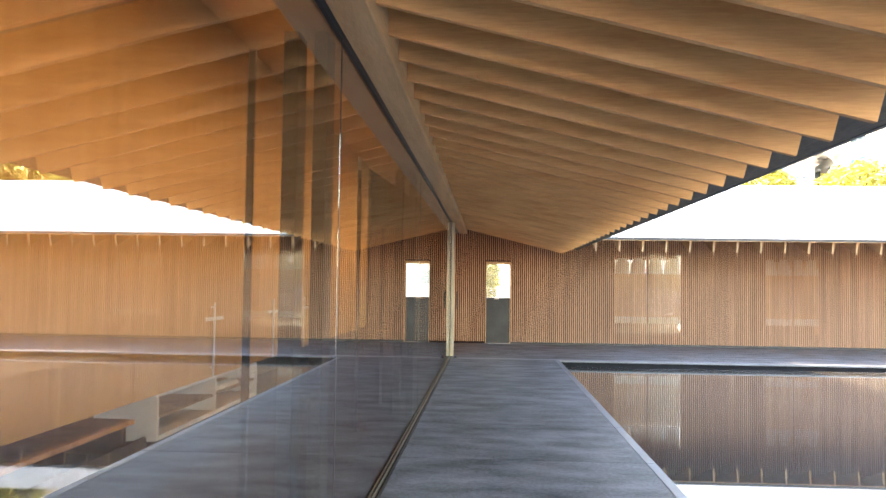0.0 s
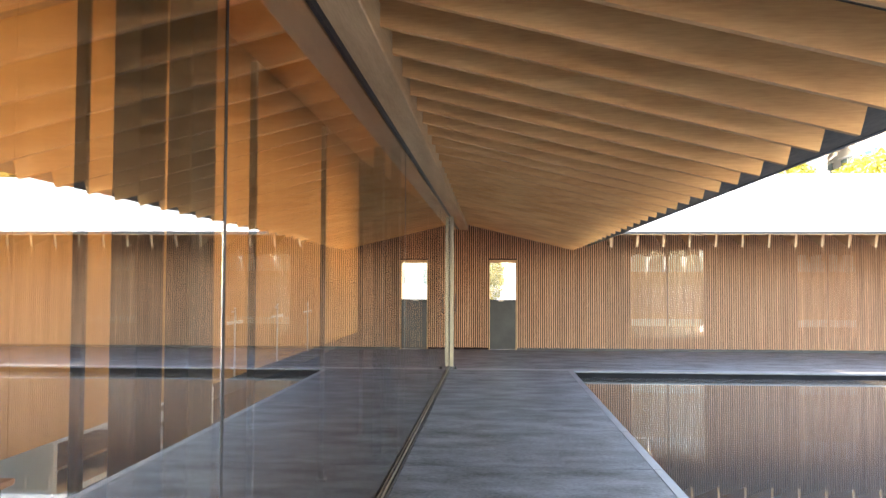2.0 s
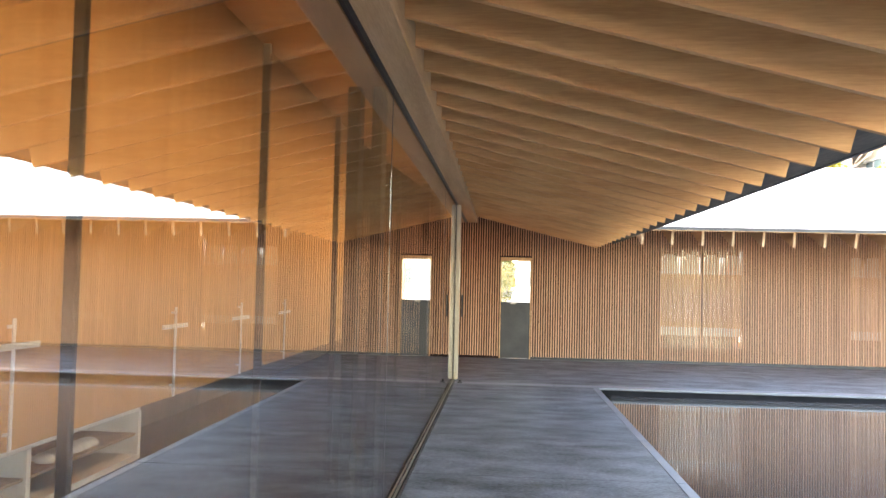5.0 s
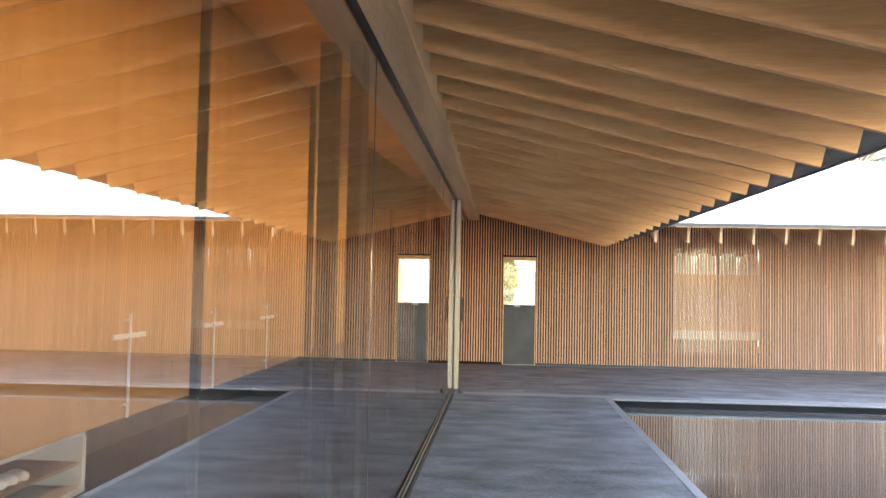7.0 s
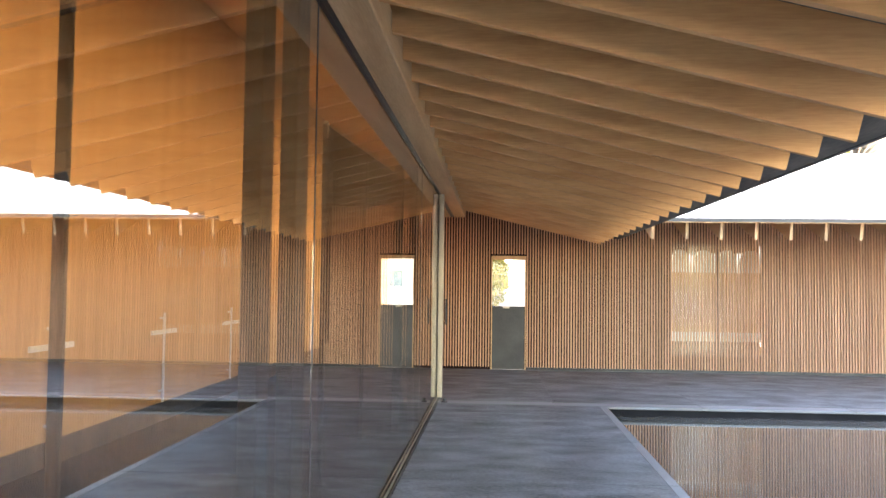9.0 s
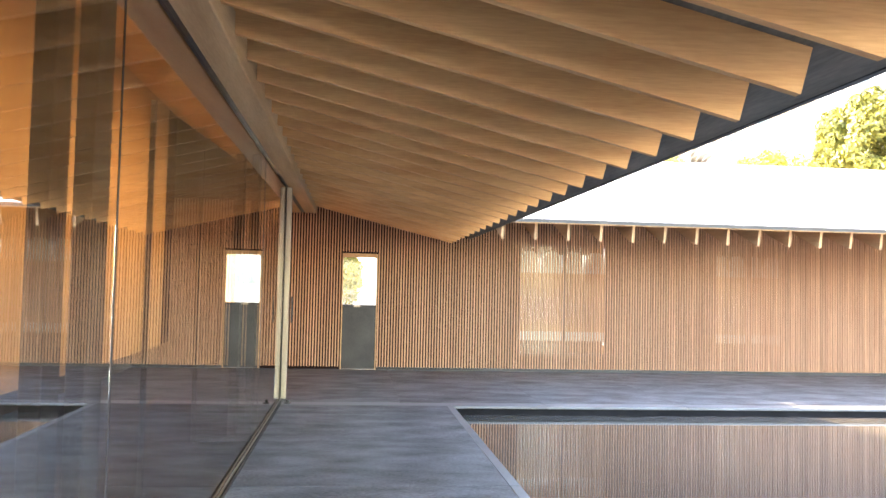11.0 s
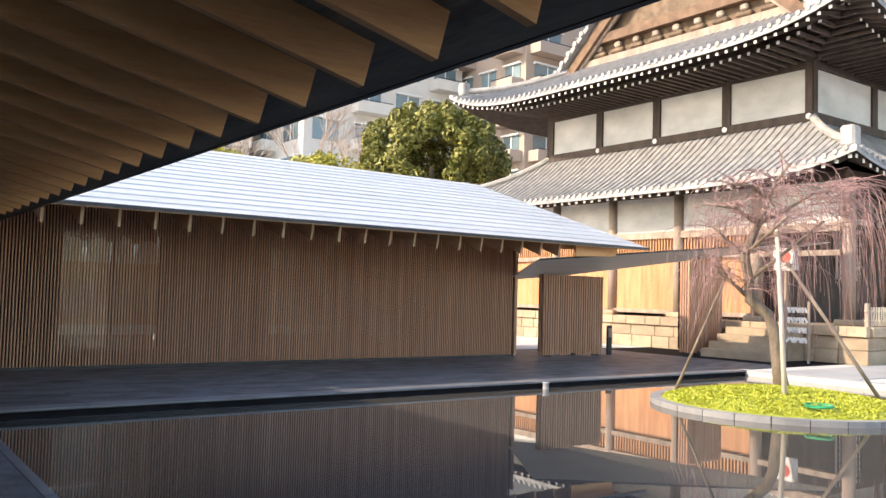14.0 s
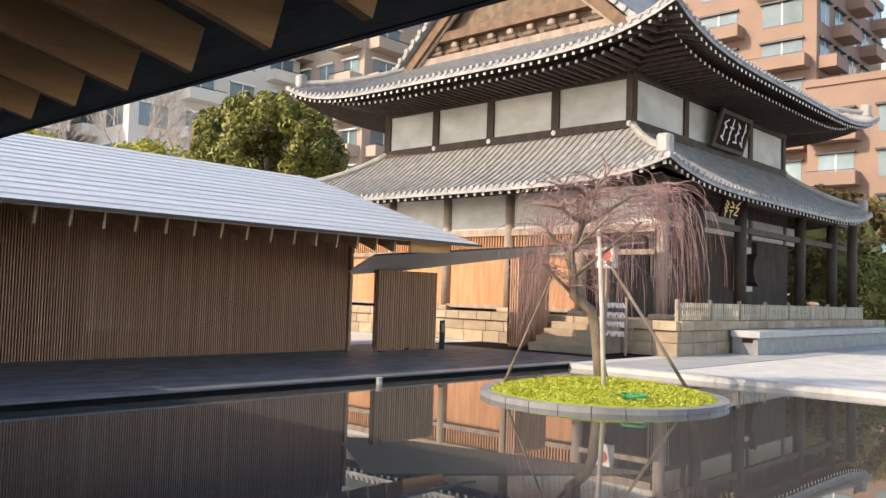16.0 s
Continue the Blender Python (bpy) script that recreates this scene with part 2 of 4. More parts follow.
def part(name, bm, material, parent=None, label="", smooth=False):
    ob = new(name, mesh_of(name, bm, material, smooth))
    if parent is not None:
        ob.parent = parent
        # parts are written in world places; the parent sits at its base
        ob.matrix_parent_inverse = parent.matrix_world.inverted()
    if label:
        ob["label"] = label
    return ob


def thing(name, at, label, category, group="", kind=""):
    ob = new(name)
    ob.empty_display_size = 0.2
    ob.matrix_world = Matrix.Translation(at)
    ob.matrix_basis = Matrix.Translation(at)
    return tagged(ob, label, category, group, kind)


def piece(name, me, parent, m):
    """One of many alike pieces that share a mesh, at the world pose m."""
    ob = new(name, me)
    ob.parent = parent
    ob.matrix_parent_inverse = parent.matrix_world.inverted()
    ob.matrix_basis = m
    return ob


def struct(name, bm, material, label, category, smooth=False):
    return tagged(part(name, bm, material, None, "", smooth), label, category, "", "structure")


# ---- plan: hall glazing along y at x = -0.08, cross wing wall at y = 22, pool between ----
GX = -0.08
EDGE_X = 2.17
FAR_Y = 22.0
POOL_Y = 17.5
POOL_X = 16.6
POOL_S = -3.0
WATER_Z = -0.115
SL = 0.244


def soffit(x):
    """Underside of the hall's rafters."""
    return 2.30 + SL * (2.6 - x)


def far_roof(y):
    return 2.58 + 0.355 * (y - 19.42)


# ground sheet with the pool cut out, in butted slabs
bm = bmesh.new()
box(bm, POOL_X, 900, -600, 900, -0.4, -0.03)
box(bm, -900, POOL_X, 24.0, 900, -0.4, -0.03)
box(bm, -900, EDGE_X, -600, -12.0, -0.4, -0.03)
# unseen gravel south of POOL_S, added to bounce sunlight onto the rafters
box(bm, EDGE_X, POOL_X, -600, POOL_S, -0.4, -0.03)
box(bm, -900, -8.0, -12.0, 24.0, -0.4, -0.03)
struct("ground", bm, GROUND, "pale raked gravel ground around the temple", "ground")

walkway = thing("floor", (1, 9, 0), "dark flame-textured stone slab walkway beside the pool", "floor", kind="structure")
part("bed", boxed(-8, EDGE_X - 0.02, -12, POOL_Y, -0.4, -0.035), POOL_SIDE, walkway)
part("bed", boxed(-8, POOL_X, POOL_Y + 0.02, 24, -0.4, -0.035), POOL_SIDE, walkway)

bm = bmesh.new()
box(bm, EDGE_X - 0.02, POOL_X, POOL_S, POOL_Y + 0.02, -0.42, -0.38)
struct("pool_bed", bm, POOL_SIDE, "dark stone bed of the shallow pool", "pool bed")
bm = bmesh.new()
vs = [bm.verts.new(p) for p in ((EDGE_X - 0.02, POOL_S, WATER_Z), (POOL_X, POOL_S, WATER_Z), (POOL_X, POOL_Y + 0.02, WATER_Z), (EDGE_X - 0.02, POOL_Y + 0.02, WATER_Z))]
bm.faces.new(vs)
struct("water", bm, WATER, "still dark reflecting pool water", "water")
# pool kerb at the temple side, pale granite in lengths
kerb = thing("pool_kerb", (POOL_X, 6, 0), "pale granite kerb along the gravel side of the pool", "kerb", kind="structure")
kme = mesh_of("kerb_stone", boxed(-0.15, 0.15, -0.745, 0.745, -0.38, 0.0, bevel=0.008), STONE_EDGE)
for i in range(14):
    piece("kerb_stone", kme, kerb, Matrix.Translation((POOL_X + 0.15, -2.25 + 1.5 * i, 0)))

# ---- hall roof over the walkway: cedar rafters under grey boarding ----
roof = thing("hall_roof", (0, 9, 2.5), "hall roof of closely spaced cedar board rafters under grey boarding", "roof", kind="structure")
TOP = 0.205
Y0, Y1 = -6.0, 21.94
part("sheathing", prism([(2.93, Y0, soffit(2.93) + TOP), (-0.32, Y0, soffit(-0.32) + TOP), (-0.32, Y0, soffit(-0.32) + TOP + 0.06), (2.93, Y0, soffit(2.93) + TOP + 0.045)], (0, Y1 - Y0, 0)), SHEATH, roof, "grey boarding")
part("edge_trim", prism([(2.934, Y0, soffit(2.93) + TOP - 0.004), (2.96, Y0, soffit(2.93) + TOP - 0.008), (2.96, Y0, soffit(2.93) + TOP + 0.075), (2.934, Y0, soffit(2.93) + TOP + 0.075)], (0, Y1 - Y0, 0)), STEEL_DARK, roof, "thin dark metal eave edge")
part("back_slope", prism([(-0.32, Y0, soffit(-0.32) + TOP + 0.002), (-2.9, Y0, 4.95), (-9.5, Y0, 2.6), (-9.5, Y0, 2.7), (-2.9, Y0, 5.05), (-0.32, Y0, soffit(-0.32) + TOP + 0.1)], (0, Y1 - Y0, 0)), METAL_ROOF, roof)
rme = mesh_of("rafter", prism([(0.05, -0.021, soffit(0.05) + 0.0), (2.585, -0.021, soffit(2.585)), (2.635, -0.021, soffit(2.635) + TOP - 0.003), (0.05, -0.021, soffit(0.05) + TOP - 0.003)], (0, 0.042, 0)), RAFTER)
RY = 9.41
k0 = math.ceil((Y0 - RY) / 0.5275)
k = k0
while RY + 0.5275 * k < 21.7:
    piece("rafter", rme, roof, Matrix.Translation((0, RY + 0.5275 * k, 0)))
    k += 1
struct("ceiling", prism([(-0.31, Y0, soffit(-0.31) + 0.02), (-2.37, Y0, 4.45), (-2.37, Y0, 4.52), (-0.31, Y0, soffit(-0.31) + 0.07)], (0, Y1 - Y0, 0)), HALL_WALL, "smooth warm oak sloping ceiling of the hall", "ceiling")

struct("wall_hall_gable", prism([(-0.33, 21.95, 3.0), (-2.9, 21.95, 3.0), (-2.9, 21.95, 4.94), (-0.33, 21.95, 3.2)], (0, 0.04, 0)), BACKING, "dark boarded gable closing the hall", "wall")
struct("wall_hall_rear", boxed(-3.3, -3.2, -6, 21.94, 0.0, 4.7), HALL_WALL, "oak boarded rear wall of the hall", "wall")

beam = thing("eave_beam", (0, 9, 2.8), "long cedar beam above the glazing with a dark glazing channel", "beam", kind="structure")
part("timber", boxed(-0.045, 0.15, Y0, 21.93, 2.80, 3.02, bevel=0.006), BEAM, beam)
part("timber", boxed(-0.30, -0.115, Y0, 21.93, 2.80, 3.02, bevel=0.006), BEAM, beam)
part("glazing_channel", boxed(-0.113, -0.047, Y0, 21.93, 2.81, 2.98), STEEL_DARK, beam, "dark steel glazing channel")

# ---- glazing ----
JOINTS = [-6.0, -0.65, 4.95, 10.15, 15.4, 18.0]
for n, (a, b) in enumerate(zip(JOINTS, JOINTS[1:])):
    w = thing("window_%d" % (n + 1), (GX, (a + b) / 2, 0), "tall frameless glass pane standing in a floor channel", "window", "glass wall panes", "structure")
    g = part("pane", boxed(GX - 0.008, GX + 0.008, a + 0.012, b - 0.012, 0.006, 2.85), GLASS, w)
    g.visible_shadow = False
    if n in (1, 2, 3):
        part("joint", boxed(GX - 0.009, GX + 0.009, b - 0.0115, b + 0.0115, 0.006, 2.85), STEEL_DARK, w, "dark silicone joint")
track = thing("floor_track", (GX, 6, 0), "bronze double floor track of the glass wall", "track", kind="structure")
for dx in (-0.05, -0.022, 0.022, 0.05):
    part("rail", boxed(GX + dx - 0.007, GX + dx + 0.007, Y0, 18.25, -0.004, 0.010), BRASS if abs(dx) < 0.03 else STEEL_DARK, track)
ep = thing("end_post", (GX, 18.05, 0), "slim pale bronze post closing the glass wall with a dark edge", "post")
part("post", boxed(GX + 0.015, GX + 0.085, 18.02, 18.10, 0.004, 2.8, bevel=0.006), BRASS, ep)
part("edge", boxed(GX - 0.05, GX + 0.012, 18.02, 18.10, 0.004, 2.8), STEEL_DARK, ep, "dark steel edge")
part("handle", tubed([(GX + 0.13, 18.0, 1.0), (GX + 0.13, 18.0, 1.35)], 0.012), STEEL_DARK, ep)
for s in (-1, 1):
    fs = thing("floor_stop", (GX + 0.14 * s, 17.6, 0), "small black door stop on the stone floor", "door stop", "door stops")
    part("plate", boxed(GX + 0.14 * s - 0.04, GX + 0.14 * s + 0.04, 17.56, 17.64, -0.002, 0.012, bevel=0.003), STEEL_DARK, fs)
    part("knob", tubed([(GX + 0.14 * s, 17.6, 0.01), (GX + 0.14 * s, 17.6, 0.05)], 0.02, 10), STEEL_DARK, fs)
def hall_column(x0, x1, y0, y1, label):
    cp = thing("hall_column", ((x0 + x1) / 2, (y0 + y1) / 2, 0), label, "column", "hall columns")
    part("shaft", boxed(x0, x1, y0, y1, 0.0, 2.798, bevel=0.004), COLUMN, cp)
    part("base_plate", boxed(x0 - 0.02, x1 + 0.02, y0 - 0.03, y1 + 0.03, -0.002, 0.014), STEEL_DARK, cp)


for j in (4.95, 10.15, 15.4):
    hall_column(-0.20, -0.13, j - 0.17, j + 0.04, "broad dark bronze fin column just behind the glass")
    hall_column(-0.36, -0.28, j - 0.17, j + 0.02, "narrower dark bronze fin column behind the glass")
for k in range(6):
    hall_column(-0.64, -0.60, 5.10 + 1.95 * k, 5.13 + 1.95 * k, "slim square dark steel column of the hall")

# ---- hall interior ----
WX = -2.3
hw = thing("wall_hall", (WX, 8, 0), "warm oak panelled inner wall of the hall, raised above a shoe recess", "wall", kind="structure")
pme = mesh_of("wall_panel", boxed(-0.02, 0.02, -1.348, 1.348, 0.45, 4.43, bevel=0.002), HALL_WALL)
for i in range(10):
    piece("wall_panel", pme, hw, Matrix.Translation((WX - 0.02, -4.6 + 2.7 * i, 0)))
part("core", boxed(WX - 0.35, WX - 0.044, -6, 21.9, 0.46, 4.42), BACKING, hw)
part("recess_back", boxed(WX - 0.75, WX - 0.66, -6, 21.9, 0.0, 0.6), DARK_WOOD, hw, "dark boarded back of the shoe recess")
part("toe_board", boxed(WX - 0.05, WX - 0.02, -6, 7.9, 0.0, 0.10), DARK_WOOD, hw)
struct("wall_back", boxed(-9.5, -0.3, -6.2, -6.0, -0.03, 2.9), HALL_WALL, "oak end wall of the hall", "wall")
niche = thing("shoe_shelf", (WX - 0.3, 10, 0), "low white shoe shelf in the recess under the oak wall", "shelf")
part("top", boxed(WX - 0.62, WX - 0.06, 8.2, 11.55, 0.40, 0.44, bevel=0.004), WHITE, niche)
part("back", boxed(WX - 0.65, WX - 0.62, 8.2, 11.55, 0.02, 0.40), WHITE, niche)
part("bottom", boxed(WX - 0.62, WX - 0.05, 8.2, 11.55, 0.0, 0.045), WHITE, niche)
part("shelf", boxed(WX - 0.62, WX - 0.07, 8.25, 11.5, 0.20, 0.222), GREY_WOOD, niche, "thin grey shelf board")
for yy in (8.2, 9.85, 11.5):
    part("divider", boxed(WX - 0.61, WX - 0.05, yy, yy + 0.05, 0.045, 0.40), WHITE, niche)
bench = thing("bench", (WX - 0.3, 4, 0), "low brown timber step bench in the recess under the wall", "bench")
part("seat", boxed(WX - 0.64, WX - 0.06, -2.0, 7.75, 0.24, 0.28, bevel=0.004), ORANGE_WOOD, bench)
for yy in (-1.9, 0.5, 2.9, 5.3, 7.6):
    part("leg", boxed(WX - 0.62, WX - 0.10, yy, yy + 0.06, 0.0, 0.24), DARK_WOOD, bench)


def slipper(y, x):
    s = thing("slipper", (x, y, 0.222), "pale beige indoor slipper on the shoe shelf", "slipper", "slippers on the shelf")
    b2 = bmesh.new()
    bmesh.ops.create_uvsphere(b2, u_segments=12, v_segments=8, radius=1, matrix=Matrix.Translation((x, y, 0.232)) @ Matrix.Diagonal((0.14, 0.05, 0.009, 1)))
    part("sole", b2, BAMBOO, s, smooth=True)
    b2 = bmesh.new()
    bmesh.ops.create_uvsphere(b2, u_segments=12, v_segments=8, radius=1, matrix=Matrix.Translation((x + 0.05, y, 0.243)) @ Matrix.Diagonal((0.085, 0.052, 0.045, 1)))
    part("upper", b2, WHITE, s, smooth=True)


for i in range(6):
    slipper(10.3 + 0.125 * i, WX - 0.24)


def wall_rod(y):
    s = thing("wall_rod", (WX, y, 0.45), "slim white upright rod with a short bar on oak", "rod", "wall rods")
    part("rod", tubed([(WX + 0.04, y, 0.46), (WX + 0.04, y, 1.26)], 0.012), WHITE, s)
    part("bar", boxed(WX + 0.03, WX + 0.05, y - 0.28, y + 0.28, 1.07, 1.11, bevel=0.004), WHITE, s)
    for z in (0.55, 1.2):
        part("bracket", boxed(WX - 0.002, WX + 0.04, y - 0.01, y + 0.01, z, z + 0.02), WHITE, s)


for yy in (9.5, 12.0, 13.9, 15.8):
    wall_rod(yy)

# ---- cross wing: slatted wall, door, windows, roof ----
wing = thing("wall_wing", (5, FAR_Y, 0), "cross wing wall of narrow upright cedar slats over dark boarding", "wall", kind="structure")
DX0, DX1 = 0.645, 1.29
WINS = [(3.92, 5.62), (7.7, 9.1)]
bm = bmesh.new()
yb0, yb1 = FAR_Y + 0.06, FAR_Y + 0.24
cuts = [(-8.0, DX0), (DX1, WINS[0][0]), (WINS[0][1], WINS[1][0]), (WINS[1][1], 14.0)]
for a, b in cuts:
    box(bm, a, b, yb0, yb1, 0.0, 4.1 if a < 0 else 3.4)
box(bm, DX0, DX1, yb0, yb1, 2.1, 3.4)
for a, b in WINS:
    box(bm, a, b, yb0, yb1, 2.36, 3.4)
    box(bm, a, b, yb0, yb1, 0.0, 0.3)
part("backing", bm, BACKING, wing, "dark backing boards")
part("shadow_gap", boxed(DX1, 14.0, FAR_Y + 0.02, FAR_Y + 0.058, 0.0, 0.05), STEEL_DARK, wing)
part("corner_board", boxed(13.98, 14.06, FAR_Y, FAR_Y + 0.3, 0.03, 2.9), SLAT, wing)
sme = mesh_of("slat", boxed(-0.0115, 0.0115, 0.0, 0.045, 0.055, 3.2), SLAT)
sme_s = mesh_of("slat", boxed(-0.0115, 0.0115, 0.0, 0.045, 2.13, 3.2), SLAT)
sme_t = mesh_of("slat", boxed(-0.0115, 0.0115, 0.0, 0.045, 0.055, 3.95), SLAT)
for i in range(297):
    x = -1.0 + 0.0503 * i
    over = DX0 - 0.01 < x < DX1 + 0.01
    piece("slat", sme_s if over else sme_t if x < 0.6 else sme, wing, Matrix.Translation((x, FAR_Y, 0)))
bm = bmesh.new()
for i in range(1, 132):
    box(bm, -1.0115 - 0.0503 * i, -0.9885 - 0.0503 * i, FAR_Y, FAR_Y + 0.045, 0.055, 3.95)
part("slats", bm, SLAT, wing)["kind"] = "stuff"

door = thing("door_1", ((DX0 + DX1) / 2, FAR_Y, 0), "dark grey door with a clear upper glass light", "door", kind="structure")
part("leaf", boxed(DX0 + 0.02, DX1 - 0.02, FAR_Y + 0.05, FAR_Y + 0.09, 0.01, 1.12, bevel=0.003), STEEL_DARK, door, "dark grey lower panel")
part("frame", boxed(DX0, DX0 + 0.02, FAR_Y + 0.03, FAR_Y + 0.12, 0.0, 2.1), BEAM, door)
part("frame", boxed(DX1 - 0.02, DX1, FAR_Y + 0.03, FAR_Y + 0.12, 0.0, 2.1), BEAM, door)
part("head", boxed(DX0 + 0.02, DX1 - 0.02, FAR_Y + 0.03, FAR_Y + 0.12, 2.03, 2.1), BEAM, door)
part("rail", boxed(DX0 + 0.02, DX1 - 0.02, FAR_Y + 0.04, FAR_Y + 0.10, 1.12, 1.17), STEEL_DARK, door)
p = part("pane", boxed(DX0 + 0.02, DX1 - 0.02, FAR_Y + 0.06, FAR_Y + 0.068, 1.17, 2.03), WIN_GLASS, door)
p.visible_shadow = False
part("handle", boxed(DX0 + 0.22, DX0 + 0.34, FAR_Y + 0.0, FAR_Y + 0.045, 1.13, 1.16, bevel=0.004), BRASS, door)

for n, (a, b) in enumerate(WINS):
    w = thing("window_%d" % (10 + n), ((a + b) / 2, FAR_Y, 0), "wide window behind the slats with drawn white blinds", "window", kind="structure")
    part("frame", boxed(a, b, FAR_Y + 0.07, FAR_Y + 0.12, 0.3, 0.34), STEEL_DARK, w)
    part("frame", boxed(a, b, FAR_Y + 0.07, FAR_Y + 0.12, 2.32, 2.36), STEEL_DARK, w)
    part("mullion", boxed((a + b) / 2 - 0.03, (a + b) / 2 + 0.03, FAR_Y + 0.07, FAR_Y + 0.12, 0.34, 2.32), STEEL_DARK, w)
    p = part("pane", boxed(a, b, FAR_Y + 0.13, FAR_Y + 0.136, 0.34, 2.32), WIN_GLASS, w)
    p.visible_shadow = False
    part("blind", boxed(a + 0.03, b - 0.03, FAR_Y + 0.16, FAR_Y + 0.17, 0.57, 0.74), BLIND, w, "white lower blind strip")
    part("inner_screen", boxed(a - 0.1, b + 0.6, FAR_Y + 0.6, FAR_Y + 0.64, 0.66, 1.84 if n == 0 else 2.6), HALL_WALL, w, "warm oak inner screen")
    part("valance", boxed(a + 0.01, b - 0.01, FAR_Y + 0.45, FAR_Y + 0.47, 2.2, 3.0), BACKING, w, "dark valance")
    part("sill_board", boxed(a + 0.01, b - 0.01, FAR_Y + 0.45, FAR_Y + 0.47, 0.0, 0.56), BACKING, w, "dark lower board")
    q = (b - a) / 4
    for k in range(4):
        xa = a + q * k + 0.03
        part("paper_shade", prism([(xa, FAR_Y + 0.2, 1.84), (xa + q - 0.06, FAR_Y + 0.2, 1.84), (xa + q - 0.09, FAR_Y + 0.2, 2.16), (xa + q * 0.62, FAR_Y + 0.2, 2.24), (xa + q * 0.3, FAR_Y + 0.2, 2.24), (xa + 0.05, FAR_Y + 0.2, 2.12)], (0, 0.2, 0)), BLIND, w, "white paper shade with a sloping top")
bm = bmesh.new()
box(bm, 1.8, 3.0, 26.4, 26.6, 0, 3.2)
box(bm, 10.0, 14.0, 26.4, 26.6, 0, 3.2)
box(bm, 3.0, 10.0, 26.4, 26.6, 0, 0.2)
struct("wall_wing_back", bm, HALL_WALL, "rear wall of the cross wing with a wide garden opening", "wall")
struct("wall_wing_side", boxed(1.7, 1.8, 22.3, 26.4, 0, 3.2), HALL_WALL, "oak partition inside the cross wing", "wall")

wr = thing("wing_roof", (9, 22, 2.6), "pale zinc cross wing roof laid in long stepped courses", "roof", kind="structure")
RIDGE_Y = 24.6
NC = 15
for c in range(NC):
    ya, yb = 19.42 + (RIDGE_Y - 19.42) * c / NC, 19.42 + (RIDGE_Y - 19.42) * (c + 1) / NC
    xl = 2.95 - 8.5 * c / NC
    xr = 15.7 - 1.0 * c / NC
    za, zb = far_roof(ya), far_roof(yb)
    part("roof_course", prism([(xl, ya, za + 0.028), (xl, yb + 0.03, zb + 0.012), (xl, yb + 0.03, zb - 0.02), (xl, ya, za - 0.012)], (xr - xl, 0, 0)), METAL_ROOF, wr)
bm = bmesh.new()
for c in range(8):
    ya, yb = 19.44 + (RIDGE_Y - 19.44) * c / 8, 19.44 + (RIDGE_Y - 19.44) * (c + 1) / 8
    xl, xr = 3.0 - 8.5 * c / 8, 15.6 - 1.0 * (c + 1) / 8
    solid(bm, [(xl, ya, far_roof(ya) - 0.016), (xl, yb, far_roof(yb) - 0.026), (xl, yb, far_roof(yb) - 0.06), (xl, ya, far_roof(ya) - 0.05)], (xr - xl, 0, 0))
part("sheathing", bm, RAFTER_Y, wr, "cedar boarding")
part("edge_trim", boxed(2.96, 15.72, 19.395, 19.417, 2.555, 2.61), STEEL_DARK, wr, "thin dark metal eave edge")
part("rear_slope", prism([(-4.5, RIDGE_Y + 0.04, far_roof(RIDGE_Y)), (-4.5, 27.6, 3.2), (-4.5, 27.6, 3.15), (-4.5, RIDGE_Y + 0.04, far_roof(RIDGE_Y) - 0.05)], (19.0, 0, 0)), METAL_ROOF, wr)
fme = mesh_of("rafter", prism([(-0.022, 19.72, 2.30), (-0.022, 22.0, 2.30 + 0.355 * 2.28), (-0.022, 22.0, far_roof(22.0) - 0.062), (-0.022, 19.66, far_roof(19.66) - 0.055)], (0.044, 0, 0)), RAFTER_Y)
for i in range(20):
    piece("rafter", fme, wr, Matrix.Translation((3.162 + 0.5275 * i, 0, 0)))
# returned gable-end rafters
for i in range(5):
    yy = 19.8 + 0.5 * i
    part("end_rafter", prism([(13.75, yy - 0.02, 2.30 + 0.355 * (yy - 19.72)), (15.0, yy - 0.02, 2.36 + 0.30 * (yy - 19.72)), (15.1, yy - 0.02, far_roof(yy) - 0.07), (13.75, yy - 0.02, far_roof(yy) - 0.07)], (0, 0.04, 0)), RAFTER, wr)

# ---- covered way and screens beyond the wing ----
can = thing("canopy", (18, 21, 2.6), "thin pale steel canopy sheet over the path to the temple", "canopy")
bm = bmesh.new()
c4 = [(13.2, 20.35, 2.23), (21.6, 18.4, 3.07), (21.75, 18.6, 3.03), (15.76, 22.0, 2.0), (14.1, 22.4, 1.82)]
ca, cb = [bm.verts.new(p) for p in c4], [bm.verts.new(Vector(p) + Vector((0, 0, 0.03))) for p in c4]
bm.faces.new(ca[::-1])
bm.faces.new(cb)
for i in range(5):
    bm.faces.new((ca[i], ca[(i + 1) % 5], cb[(i + 1) % 5], cb[i]))
part("sheet", bm, CANOPY, can)
part("edge", prism([(13.2, 20.32, 2.225), (21.6, 18.37, 3.065), (21.6, 18.37, 3.105), (13.2, 20.32, 2.265)], (0, 0.025, 0)), STEEL_DARK, can, "dark edge strip")


